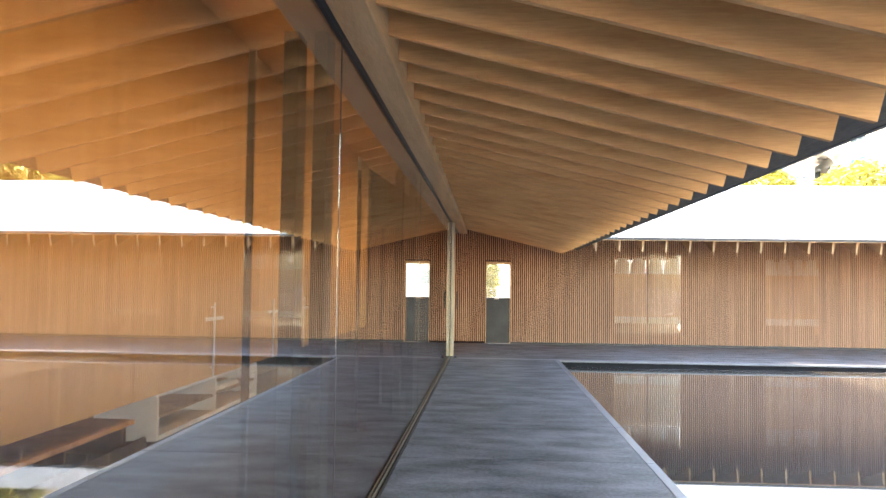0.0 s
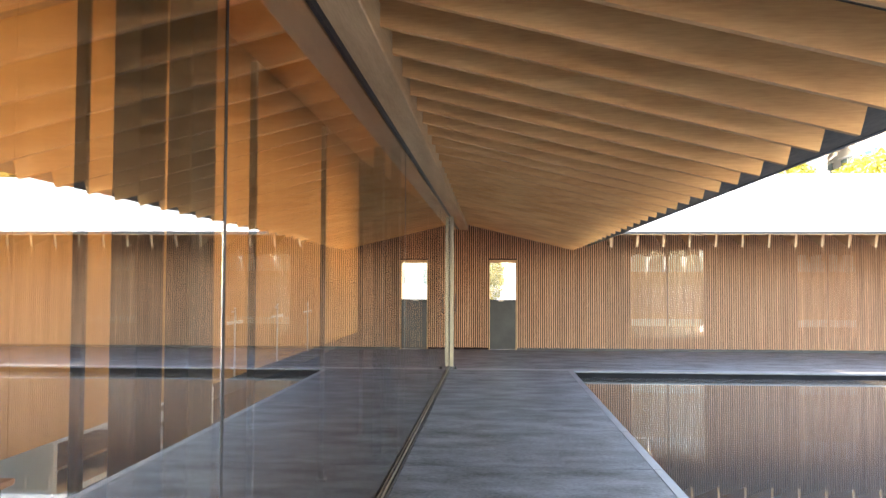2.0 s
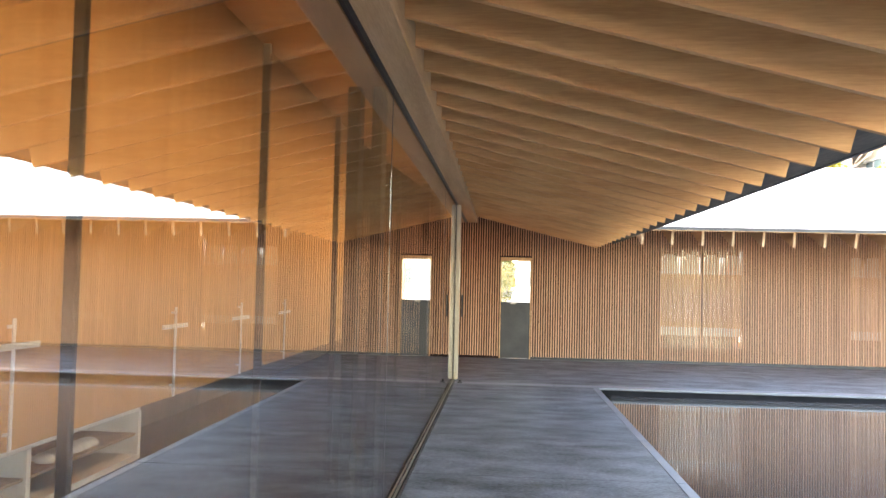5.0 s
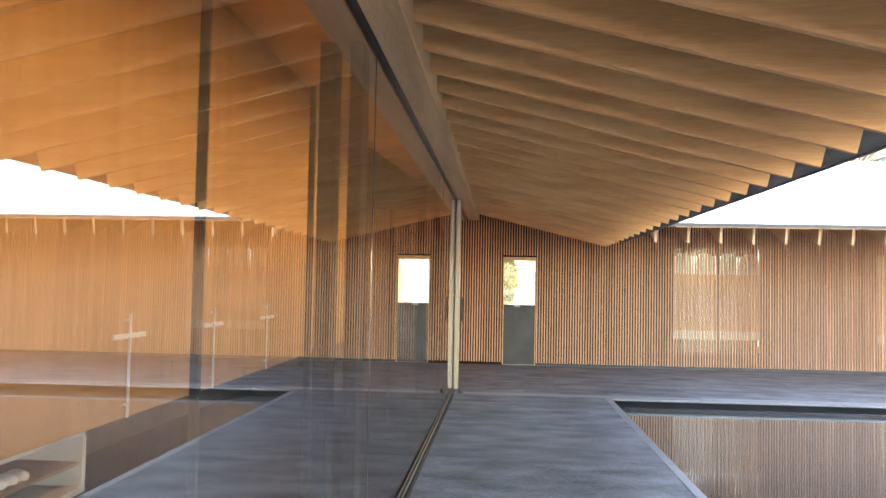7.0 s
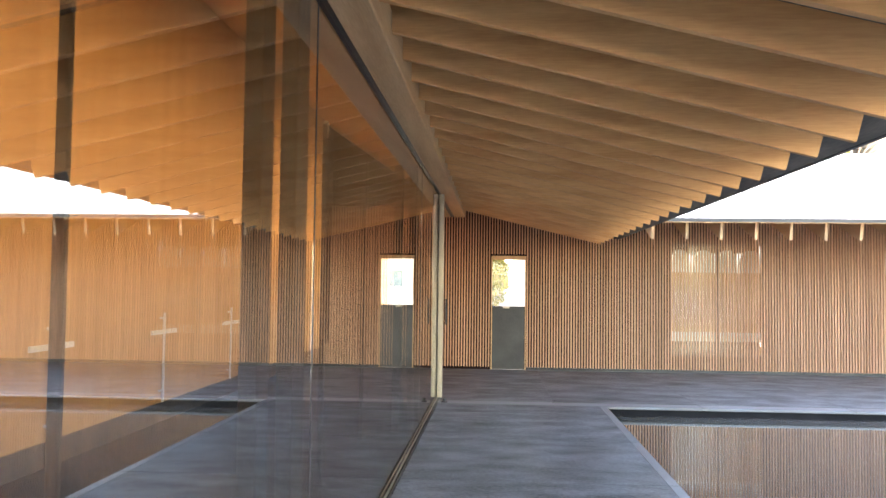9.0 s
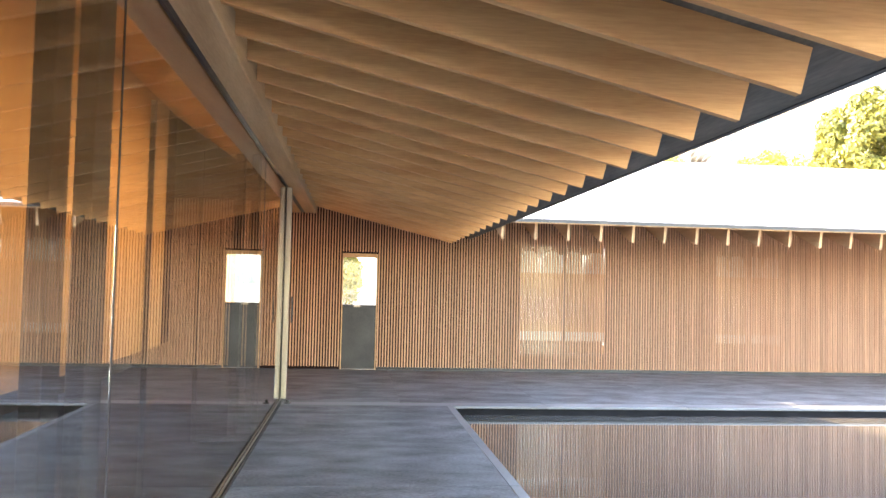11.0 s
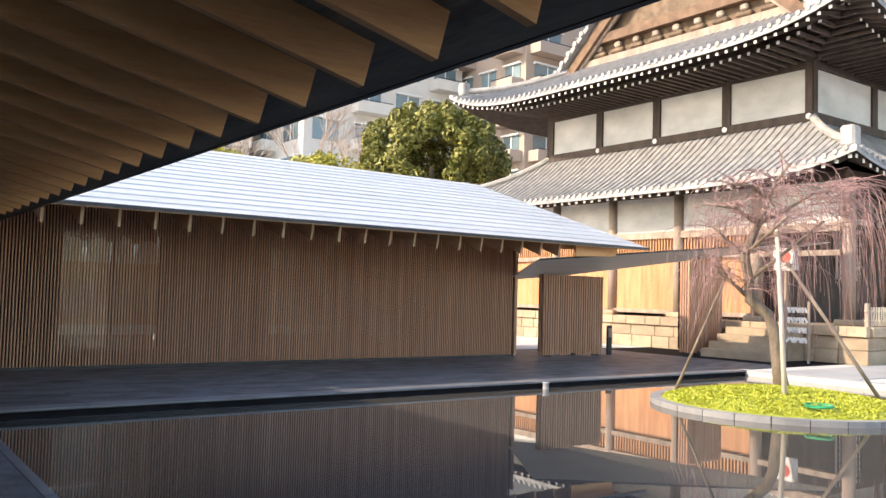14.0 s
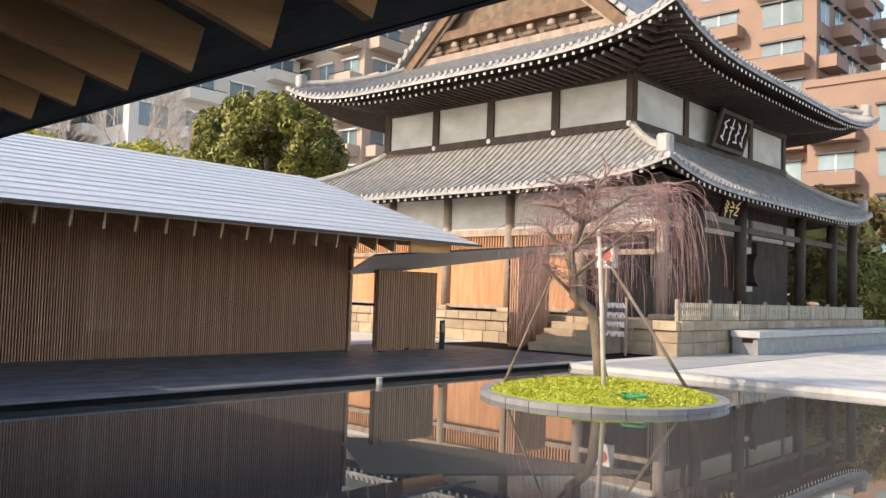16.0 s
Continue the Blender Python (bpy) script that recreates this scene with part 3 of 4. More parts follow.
def screen(x0, x1, y0, y1, h, steps):
    s = thing("slat_screen", ((x0 + x1) / 2, y0, 0), "freestanding cedar slat screen box on dark stone paving", "screen", "slat screens")
    part("core", boxed(x0 + 0.03, x1 - 0.03, y0 + 0.06, y1 - 0.03, 0.12, h), BACKING, s)
    nx = int((x1 - x0) / 0.08)
    for i in range(nx):
        xx = x0 + 0.02 + 0.08 * i
        z0 = 0.03 + (0.05 if steps and i % 7 > 4 else 0.0)
        part("slat", boxed(xx, xx + 0.045, y0, y0 + 0.055, z0, h), SLAT, s)
    for i in range(int((y1 - y0 - 0.1) / 0.08)):
        yy = y0 + 0.08 + 0.08 * i
        part("slat", boxed(x0, x0 + 0.028, yy, yy + 0.045, 0.03, h), SLAT, s)
    for k in range(3):
        xx = x0 + 0.2 + (x1 - x0 - 0.5) * k / 2
        part("foot", boxed(xx, xx + 0.18, y0 + 0.07, y1 - 0.05, -0.034, 0.12), STEEL_DARK, s)


screen(14.62, 16.75, 21.7, 21.92, 1.98, True)
screen(19.6, 21.2, 21.3, 21.7, 2.75, True)
sg = thing("notice_stand", (16.95, 21.7, 0), "dark upright notice board on the paving", "notice board")
part("board", boxed(16.86, 17.02, 21.68, 21.73, -0.034, 0.75, bevel=0.004), STEEL_DARK, sg)
part("notice", boxed(16.88, 17.0, 21.672, 21.679, 0.45, 0.68), GREY_WOOD, sg)
pp = thing("pool_post", (10.67, POOL_Y, -0.15), "short grey overflow post at the pool edge", "post")
part("shaft", tubed([(10.67, POOL_Y - 0.14, -0.38), (10.67, POOL_Y - 0.14, -0.02)], 0.05, 12), STONE_EDGE, pp)
part("cap", tubed([(10.67, POOL_Y - 0.14, -0.02), (10.67, POOL_Y - 0.14, 0.0)], 0.06, 12), STONE_EDGE, pp)

# ---- planted island ----
IX, IY, IR = 12.45, 14.1, 1.93
isl = thing("island", (IX, IY, -0.15), "round mossy island kerbed with curved granite blocks in the pool", "island")
NB = 26
for i in range(NB):
    a0, a1 = 2 * math.pi * (i + 0.015) / NB, 2 * math.pi * (i + 0.985) / NB
    am = (a0 + a1) / 2
    ring = [(IX + r * math.cos(a), IY + r * math.sin(a), -0.38) for r, a in ((IR, a0), (IR, am), (IR, a1), (IR - 0.16, a1), (IR - 0.16, am), (IR - 0.16, a0))]
    part("kerb_block", prism(ring, (0, 0, 0.345)), EDGE_STONE, isl)


def mound(r):
    return -0.05 + 0.20 * max(0.0, 1 - (r / (IR - 0.16)) ** 2) + 0.01


bm = bmesh.new()
prev = None
top = bm.verts.new((IX, IY, mound(0)))
for j in range(1, 11):
    r = (IR - 0.165) * j / 10
    cur = [bm.verts.new((IX + r * math.cos(2 * math.pi * i / 40), IY + r * math.sin(2 * math.pi * i / 40), mound(r) + random.uniform(-0.008, 0.012) * (j < 10))) for i in range(40)]
    for i in range(40):
        if prev is None:
            bm.faces.new((top, cur[i], cur[(i + 1) % 40]))
        else:
            bm.faces.new((prev[i], cur[i], cur[(i + 1) % 40], prev[(i + 1) % 40]))
    prev = cur
part("turf", bm, GRASS, isl, "bright yellow-green moss", smooth=True)


def leaf_cloud(name, pts, size, material, parent=None, label=""):
    """Small two-triangle leaves at the given (place, normal) pairs, as one mesh."""
    verts, faces = [], []
    rnd = random.Random(len(pts))
    for p, nrm in pts:
        nv = (Vector(nrm) + Vector((rnd.uniform(-1, 1), rnd.uniform(-1, 1), rnd.uniform(-0.6, 1))) * 0.9).normalized()
        a = nv.orthogonal().normalized()
        a = (a * math.cos(rnd.random() * 6.3) + nv.cross(a) * math.sin(rnd.random() * 6.3)).normalized()
        b = nv.cross(a)
        s = size * rnd.uniform(0.6, 1.3)
        c = Vector(p)
        k = len(verts)
        verts += [c - a * s, c - b * s * 0.45 + nv * s * 0.12, c + a * s, c + b * s * 0.45 + nv * s * 0.12]
        faces.append((k, k + 1, k + 2, k + 3))
    me = bpy.data.meshes.new(name)
    me.from_pydata(verts, [], faces)
    me.materials.append(material)
    ob = new(name, me)
    if parent is not None:
        ob.parent = parent
        ob.matrix_parent_inverse = parent.matrix_world.inverted()
    if label:
        ob["label"] = label
    ob["kind"] = "stuff"
    return ob


rn = random.Random(5)
pts = []
for i in range(9000):
    r, a = (IR - 0.2) * math.sqrt(rn.random()), rn.random() * 6.2832
    pts.append(((IX + r * math.cos(a), IY + r * math.sin(a), mound(r) + 0.012), (0, 0, 0.2)))
leaf_cloud("moss_tufts", pts, 0.028, MOSS_BLADE, isl)

# hose coil on the moss
hose = thing("garden_hose", (11.55, 13.0, 0.1), "coiled green garden hose lying on the moss", "hose")
hp = [(11.62 + (0.2 + 0.02 * math.sin(i * 0.9)) * math.cos(i * 0.35), 13.05 + (0.2 + 0.03 * math.sin(i * 0.7)) * math.sin(i * 0.35), mound(math.hypot(11.62 - IX, 13.05 - IY)) + 0.025 + 0.0006 * i) for i in range(50)]
part("coil", tubed(hp, 0.011, 6), GREEN, hose)

# ---- weeping cherry with its props ----
TX, TY = 13.1, 14.55
RV = Vector((0.69, -0.725, 0.0))
FV = Vector((0.725, 0.69, 0.0))
cherry = thing("cherry_tree", (TX, TY, mound(0.7)), "bare weeping cherry with a crooked trunk and reddish twigs", "tree")


def tp(s, z, d=0.0):
    return Vector((TX, TY, z)) + RV * s + FV * d


TRUNK = [tp(0.04, 0.0), tp(-0.03, 0.5), tp(-0.08, 1.0, 0.05), tp(-0.16, 1.25, 0.08), tp(-0.46, 1.5, 0.05), tp(-0.48, 1.8, 0.0), tp(-0.56, 2.2, -0.06), tp(-0.36, 2.7, -0.02), tp(-0.18, 3.1, 0.05)]
part("trunk", tubed(TRUNK, [0.125, 0.10, 0.09, 0.085, 0.09, 0.08, 0.075, 0.06, 0.035], 12), BARK, cherry, smooth=True)
rt = random.Random(11)
BOUGHS = [
    [TRUNK[5], tp(-0.1, 2.15, -0.2), tp(0.3, 2.5, -0.3), tp(0.6, 2.75, -0.2)],
    [TRUNK[6], tp(-0.8, 2.45, 0.2), tp(-1.0, 2.7, 0.25)],
    [TRUNK[7], tp(0.1, 2.95, 0.2), tp(0.55, 3.25, 0.3), tp(0.95, 3.3, 0.2)],
    [TRUNK[8], tp(-0.05, 3.45, 0.1), tp(0.15, 3.7, 0.0)],
    [TRUNK[8], tp(-0.5, 3.3, -0.3), tp(-0.85, 3.3, -0.4)],
    [TRUNK[7], tp(-0.7, 2.95, -0.1), tp(-1.05, 3.0, -0.2)],
    [TRUNK[6], tp(-0.3, 2.5, -0.5), tp(-0.1, 2.75, -0.9)],
    [TRUNK[7], tp(0.0, 2.9, 0.5), tp(0.3, 3.1, 1.0)],
    [TRUNK[4], tp(-0.75, 1.75, -0.1), tp(-1.0, 1.95, -0.15)],
]
for l in BOUGHS:
    part("limb", tubed(l, [0.036 * (1 - 0.6 * i / len(l)) for i in range(len(l))], 7), BARK, cherry, smooth=True)
bm = bmesh.new()
for n in range(300):
    l = BOUGHS[n % len(BOUGHS)]
    i = rt.randrange(1, len(l))
    p = l[i - 1].lerp(l[i], rt.random())
    ang = rt.uniform(0, 6.283)
    out = (RV * math.cos(ang) + FV * math.sin(ang)) * rt.uniform(0.35, 1.15) + RV * 0.12
    lift = rt.uniform(0.05, 0.4)
    fall = rt.uniform(0.5, 2.0)
    wob = Vector((rt.uniform(-0.1, 0.1), rt.uniform(-0.1, 0.1), 0))
    pp_ = [p]
    for s in range(1, 9):
        q = s / 8
        pp_.append(p + out * (1 - (1 - q) ** 2.2) + wob * math.sin(q * 5) + Vector((rt.uniform(-0.025, 0.025), rt.uniform(-0.025, 0.025), lift * math.sin(min(q * 2.4, 3.1)) - fall * q ** 2.6)))
    if pp_[-1].z < 0.75:
        continue
    tube(bm, pp_, [0.0075 * (1 - 0.7 * s / 8) for s in range(9)], 3)
    for _ in range(2):
        s = rt.randrange(2, 7)
        b0 = pp_[s]
        d = Vector((rt.uniform(-0.25, 0.25), rt.uniform(-0.25, 0.25), rt.uniform(-0.02, 0.12)))
        tube(bm, [b0, b0 + d * 0.7, b0 + d * 1.2 + Vector((0, 0, -rt.uniform(0.05, 0.35)))], [0.004, 0.0035, 0.002], 3)
part("twigs", bm, TWIG, cherry, "thin reddish hanging twigs")["kind"] = "stuff"
bm = bmesh.new()
for n in range(34):
    p = tp(-0.5, 1.7).lerp(tp(-1.0, 2.1), rt.random()) + FV * rt.uniform(-0.3, 0.3)
    pp_ = [p]
    rr_, dd_ = rt.uniform(0.2, 0.9), rt.uniform(0.4, 1.2)
    for s in range(1, 6):
        q = s / 5
        pp_.append(p + RV * (-rr_ * q) + FV * rt.uniform(-0.06, 0.06) + Vector((0, 0, 0.2 * math.sin(3 * q) - dd_ * q * q)))
    tube(bm, pp_, [0.007, 0.006, 0.005, 0.004, 0.003, 0.002], 3)
for n in range(80):
    p = tp(rt.uniform(0.5, 1.0), rt.uniform(2.9, 3.4), rt.uniform(-0.5, 0.5))
    rr_, dd_ = rt.uniform(0.2, 1.1), rt.uniform(1.0, 2.2)
    sway = rt.uniform(-0.25, 0.25)
    pp_ = [p + RV * (rr_ * (1 - (1 - s / 7) ** 2)) + FV * (sway * s / 7 + rt.uniform(-0.03, 0.03)) + RV * rt.uniform(-0.03, 0.03) + Vector((0, 0, 0.25 * math.sin(2.6 * s / 7) - dd_ * (s / 7) ** 1.8)) for s in range(8)]
    tube(bm, pp_, [0.008 - 0.0008 * s for s in range(8)], 3)
part("twigs", bm, TWIG, cherry, "thin spreading lower twigs")["kind"] = "stuff"


def prop(base, head, r, label, wood=POLE):
    s = thing("tree_prop", base, label, "tree prop", "tree props")
    b0, h0 = Vector(base), Vector(head)
    part("pole", tubed([b0, b0.lerp(h0, 0.5) + Vector((0.01, 0, 0)), h0], [r * 1.1, r, r * 0.85], 9), wood, s, smooth=True)
    part("binding", tubed([b0.lerp(h0, 0.96), b0.lerp(h0, 0.99)], r * 1.3, 9), BARK, s)


prop((11.95, 13.75, 0.0), (12.35, 14.15, 2.55), 0.036, "upright pale log pole propping the cherry")
prop((13.75, 13.25, -0.03), (12.85, 14.3, 2.1), 0.028, "slanted grey pole propping the cherry", GREY_WOOD)
prop((11.75, 15.55, -0.03), (12.55, 15.1, 2.0), 0.022, "slanted dark pole leaning on the cherry", BARK)

# ---- temple hall ----
temple = thing("temple_hall", (29.6, 25.5, 0), "two-tiered timber temple hall with grey tile roofs and white plaster", "temple")
LX, LY = 22.3, 18.3
UX0, UX1, UY0, UY1 = 23.5, 35.8, 20.05, 30.9
CX, CY = (UX0 + UX1) / 2, (UY0 + UY1) / 2


def side_pt(side, d, u, half):
    """Plan point on a side (0: towards -x, 1: towards -y, 2: +x, 3: +y) at distance d out from the upper walls and u along it."""
    hx, hy = (UX1 - UX0) / 2, (UY1 - UY0) / 2
    if side == 0:
        return CX - hx - d, CY + u * (hy + d)
    if side == 1:
        return CX + u * (hx + d), CY - hy - d
    if side == 2:
        return CX + hx + d, CY + u * (hy + d)
    return CX + u * (hx + d), CY + hy + d


def tile_roof(d_eave, d_top, z_eave, z_top, rise, label):
    """Four hipped slopes with a sag, raised corners, rolls of tiles and round eave ends."""
    def z_at(v, u):
        return z_eave + (z_top - z_eave) * (0.72 * v + 0.28 * v * v) + rise * abs(u) ** 5 * (1 - v) ** 1.5
    for side in range(4):
        hl = ((UY1 - UY0) if side in (0, 2) else (UX1 - UX0)) / 2
        nv, nu = 6, 28
        bm = bmesh.new()
        grid = [[bm.verts.new((*side_pt(side, d_eave + (d_top - d_eave) * j / nv, -1 + 2 * i / nu, 0), z_at(j / nv, -1 + 2 * i / nu))) for i in range(nu + 1)] for j in range(nv + 1)]
        low = [[bm.verts.new(v.co - Vector((0, 0, 0.16 - 0.02 * j))) for v in row] for j, row in enumerate(grid)]
        for j in range(nv):
            for i in range(nu):
                bm.faces.new((grid[j][i], grid[j][i + 1], grid[j + 1][i + 1], grid[j + 1][i]))
        for i in range(nu):
            bm.faces.new((low[0][i], low[0][i + 1], grid[0][i + 1], grid[0][i]))
        bmesh.ops.recalc_face_normals(bm, faces=bm.faces)
        part("roof_slope", bm, TILE, temple, label, smooth=True)
        # timber soffit under the slope
        bm = bmesh.new()
        g2 = [[bm.verts.new((*side_pt(side, d_eave + (d_top - d_eave) * j / nv, -1 + 2 * i / nu, 0), z_at(j / nv, -1 + 2 * i / nu) - 0.17)) for i in range(nu + 1)] for j in range(nv + 1)]
        for j in range(nv):
            for i in range(nu):
                bm.faces.new((g2[j][i], g2[j + 1][i], g2[j + 1][i + 1], g2[j][i + 1]))
        part("soffit", bm, DARK_WOOD, temple)
        if side > 1:
            continue
        span = hl + d_eave
        n = int(2 * span / 0.27)
        bm, be = bmesh.new(), bmesh.new()
        for i in range(1, n):
            w = -span + 2 * span * i / n
            v1 = min(1.0, (span - abs(w)) / (d_eave - d_top))
            m = max(2, int(7 * v1))
            rows = []
            for j in range(m + 1):
                v = v1 * j / m
                d = d_eave + (d_top - d_eave) * v
                px, py = (CX - (UX1 - UX0) / 2 - d, CY + w) if side == 0 else (CX + w, CY - (UY1 - UY0) / 2 - d)
                z = z_at(v, max(-1, min(1, w / (hl + d))))
                t = Vector((0, 1, 0)) if side == 0 else Vector((1, 0, 0))
                c = Vector((px, py, z))
                rows.append([bm.verts.new(c + t * 0.075 - Vector((0, 0, 0.01))), bm.verts.new(c + t * 0.05 + Vector((0, 0, 0.055))), bm.verts.new(c - t * 0.05 + Vector((0, 0, 0.055))), bm.verts.new(c - t * 0.075 - Vector((0, 0, 0.01)))])
            for a, b in zip(rows, rows[1:]):
                for q in range(3):
                    bm.faces.new((a[q], a[q + 1], b[q + 1], b[q]))
            c = rows[0][1].co.lerp(rows[0][2].co, 0.5)
            o = Vector((-1, 0, 0)) if side == 0 else Vector((0, -1, 0))
            tube(be, [c + o * 0.03 - Vector((0, 0, 0.035)), c - o * 0.03 - Vector((0, 0, 0.035))], 0.07, 8)
        part("tile_rolls", bm, TILE, temple)["kind"] = "stuff"
        part("eave_tiles", be, TILE, temple, "round eave-end tiles")["kind"] = "stuff"
    # hip ridges
    for su, (sa, sb) in enumerate(((-1, -1), (-1, 1), (1, -1), (1, 1))):
        hx, hy = (UX1 - UX0) / 2, (UY1 - UY0) / 2
        path = []
        for j in range(9):
            v = 0.12 + 0.88 * j / 8
            d = d_eave + (d_top - d_eave) * v
            path.append((CX + sa * (hx + d), CY + sb * (hy + d), z_at(v, 1.0) + 0.12))
        part("hip_ridge", tubed(path, 0.115, 8), TILE_LIGHT, temple)
        e = Vector(path[0])
        part("ridge_end_tile", boxed(e.x - 0.19, e.x + 0.19, e.y - 0.19, e.y + 0.19, e.z - 0.2, e.z + 0.34, bevel=0.06), TILE_LIGHT, temple, "moulded ridge-end tile")
    return z_at


def rafter_row(d0, d1, z_of, dz, step, size):
    """Timber eave rafters on the two near sides, with white painted ends."""
    for side in (0, 1):
        hl = ((UY1 - UY0) if side == 0 else (UX1 - UX0)) / 2
        span = hl + d0 - 0.1
        n = int(2 * span / step)
        bm, bw = bmesh.new(), bmesh.new()
        for i in range(n + 1):
            w = -span + 2 * span * i / n
            u = w / (hl + d0)
            lim = max(d1, abs(w) - hl)
            za, zb = z_of(d0, u) + dz, z_of(lim, u) + dz
            h = size / 2
            def pt(d, s, z):
                return (CX - (UX1 - UX0) / 2 - d, CY + w + s, z) if side == 0 else (CX + w + s, CY - (UY1 - UY0) / 2 - d, z)
            if d0 - lim > 0.15:
                solid_quick(bm, [pt(d0, -h, za - h), pt(d0, h, za - h), pt(d0, h, za + h), pt(d0, -h, za + h)], [pt(lim, -h, zb - h), pt(lim, h, zb - h), pt(lim, h, zb + h), pt(lim, -h, zb + h)])
            solid_quick(bw, [pt(d0 + 0.012, -h, za - h), pt(d0 + 0.012, h, za - h), pt(d0 + 0.012, h, za + h), pt(d0 + 0.012, -h, za + h)], [pt(d0 + 0.001, -h, za - h), pt(d0 + 0.001, h, za - h), pt(d0 + 0.001, h, za + h), pt(d0 + 0.001, -h, za + h)])
        part("eave_rafters", bm, DARK_WOOD, temple)["kind"] = "stuff"
        part("rafter_ends", bw, WHITE, temple, "white painted rafter ends")["kind"] = "stuff"


def solid_quick(bm, a, b):
    va, vb = [bm.verts.new(p) for p in a], [bm.verts.new(p) for p in b]
    bm.faces.new(va)
    bm.faces.new(vb[::-1])
    for i in range(4):
        bm.faces.new((va[i], vb[i], vb[(i + 1) % 4], va[(i + 1) % 4]))


LE, LZ0, LZ1 = 2.75, 4.82, 6.75
UE, UZ0, UZ1 = 2.95, 8.62, 10.35
zl = tile_roof(LE, 0.05, LZ0, LZ1, 0.55, "lower grey tile slope")
zu = tile_roof(UE, -0.6, UZ0, UZ1, 0.85, "upper grey tile slope")


def zlo(d, u):
    return zl((LE - d) / (LE - 0.05), u)


def zup(d, u):
    return zu((UE - d) / (UE + 0.6), u) - 0.0


rafter_row(LE - 0.12, 0.9, lambda d, u: zlo(d, u), -0.26, 0.34, 0.10)
rafter_row(UE - 0.12, 0.3, lambda d, u: zup(d, u), -0.27, 0.30, 0.09)
rafter_row(UE - 0.75, 0.3, lambda d, u: zup(UE - 0.12, u) + 0.10, -0.42, 0.30, 0.09)

# upper storey
bm = bmesh.new()
box(bm, UX0 + 0.06, UX1 - 0.06, UY0 + 0.06, UY1 - 0.06, 6.0, 10.0)
part("upper_core", bm, DARK_WOOD, temple)
ys = [20.05, 22.87, 25.65, 28.3, 30.9]
xs_ = [23.5, 27.0, 29.65, 32.4, 35.8]


def wall_row(axis, fixed, marks, z0, z1, pw, tag, panel=PLASTER):
    """Posts and plaster panels along one side."""
    for a in marks:
        if axis == "y":
            part("post", boxed(fixed - 0.10, fixed + 0.08, a - pw, a + pw, z0 - 0.12, z1 + 0.2), DARK_WOOD, temple)
        else:
            part("post", boxed(a - pw, a + pw, fixed - 0.10, fixed + 0.08, z0 - 0.12, z1 + 0.2), DARK_WOOD, temple)
    for a, b in zip(marks, marks[1:]):
        if axis == "y":
            part("plaster_panel", boxed(fixed - 0.02, fixed + 0.055, a + pw, b - pw, z0, z1), panel, temple, tag)
        else:
            part("plaster_panel", boxed(a + pw, b - pw, fixed - 0.02, fixed + 0.055, z0, z1), panel, temple, tag)


wall_row("y", UX0, ys, 6.98, 8.3, 0.15, "weathered white plaster panel")
wall_row("x", UY0, xs_, 6.98, 8.3, 0.15, "weathered white plaster panel")
for z0, z1, o in ((6.72, 6.98, 0.16), (8.3, 8.52, 0.14)):
    part("tie_beam", boxed(UX0 - o, UX0 - 0.021, UY0 - o, UY1 + o, z0, z1), DARK_WOOD, temple)
    part("tie_beam", boxed(UX0 - 0.02, UX1 + o, UY0 - o, UY0 - 0.021, z0, z1), DARK_WOOD, temple)
for a in ys[:-1]:
    part("nail_cover", tubed([(UX0 - 0.175, a, 6.86), (UX0 - 0.155, a, 6.86)], 0.09, 10), WHITE, temple)
# bracket arms under the upper eave
for i in range(9):
    yy = UY0 + (UY1 - UY0) * i / 8
    part("bracket", prism([(UX0 - 0.14, yy - 0.1, 8.5), (UX0 - 0.95, yy - 0.1, 8.72), (UX0 - 0.95, yy - 0.1, 8.86), (UX0 - 0.14, yy - 0.1, 8.86)], (0, 0.2, 0)), DARK_WOOD, temple)
for i in range(10):
    xx = UX0 + (UX1 - UX0) * i / 9
    part("bracket", prism([(xx - 0.1, UY0 - 0.14, 8.5), (xx - 0.1, UY0 - 0.95, 8.72), (xx - 0.1, UY0 - 0.95, 8.86), (xx - 0.1, UY0 - 0.14, 8.86)], (0.2, 0, 0)), DARK_WOOD, temple)
part("eave_purlin", boxed(UX0 - 0.98, UX0 - 0.80, UY0 - 0.9, UY1 + 0.9, 8.87, 9.02), DARK_WOOD, temple)
part("eave_purlin", boxed(UX0 - 0.79, UX1 + 0.9, UY0 - 0.98, UY0 - 0.80, 8.87, 9.02), DARK_WOOD, temple)

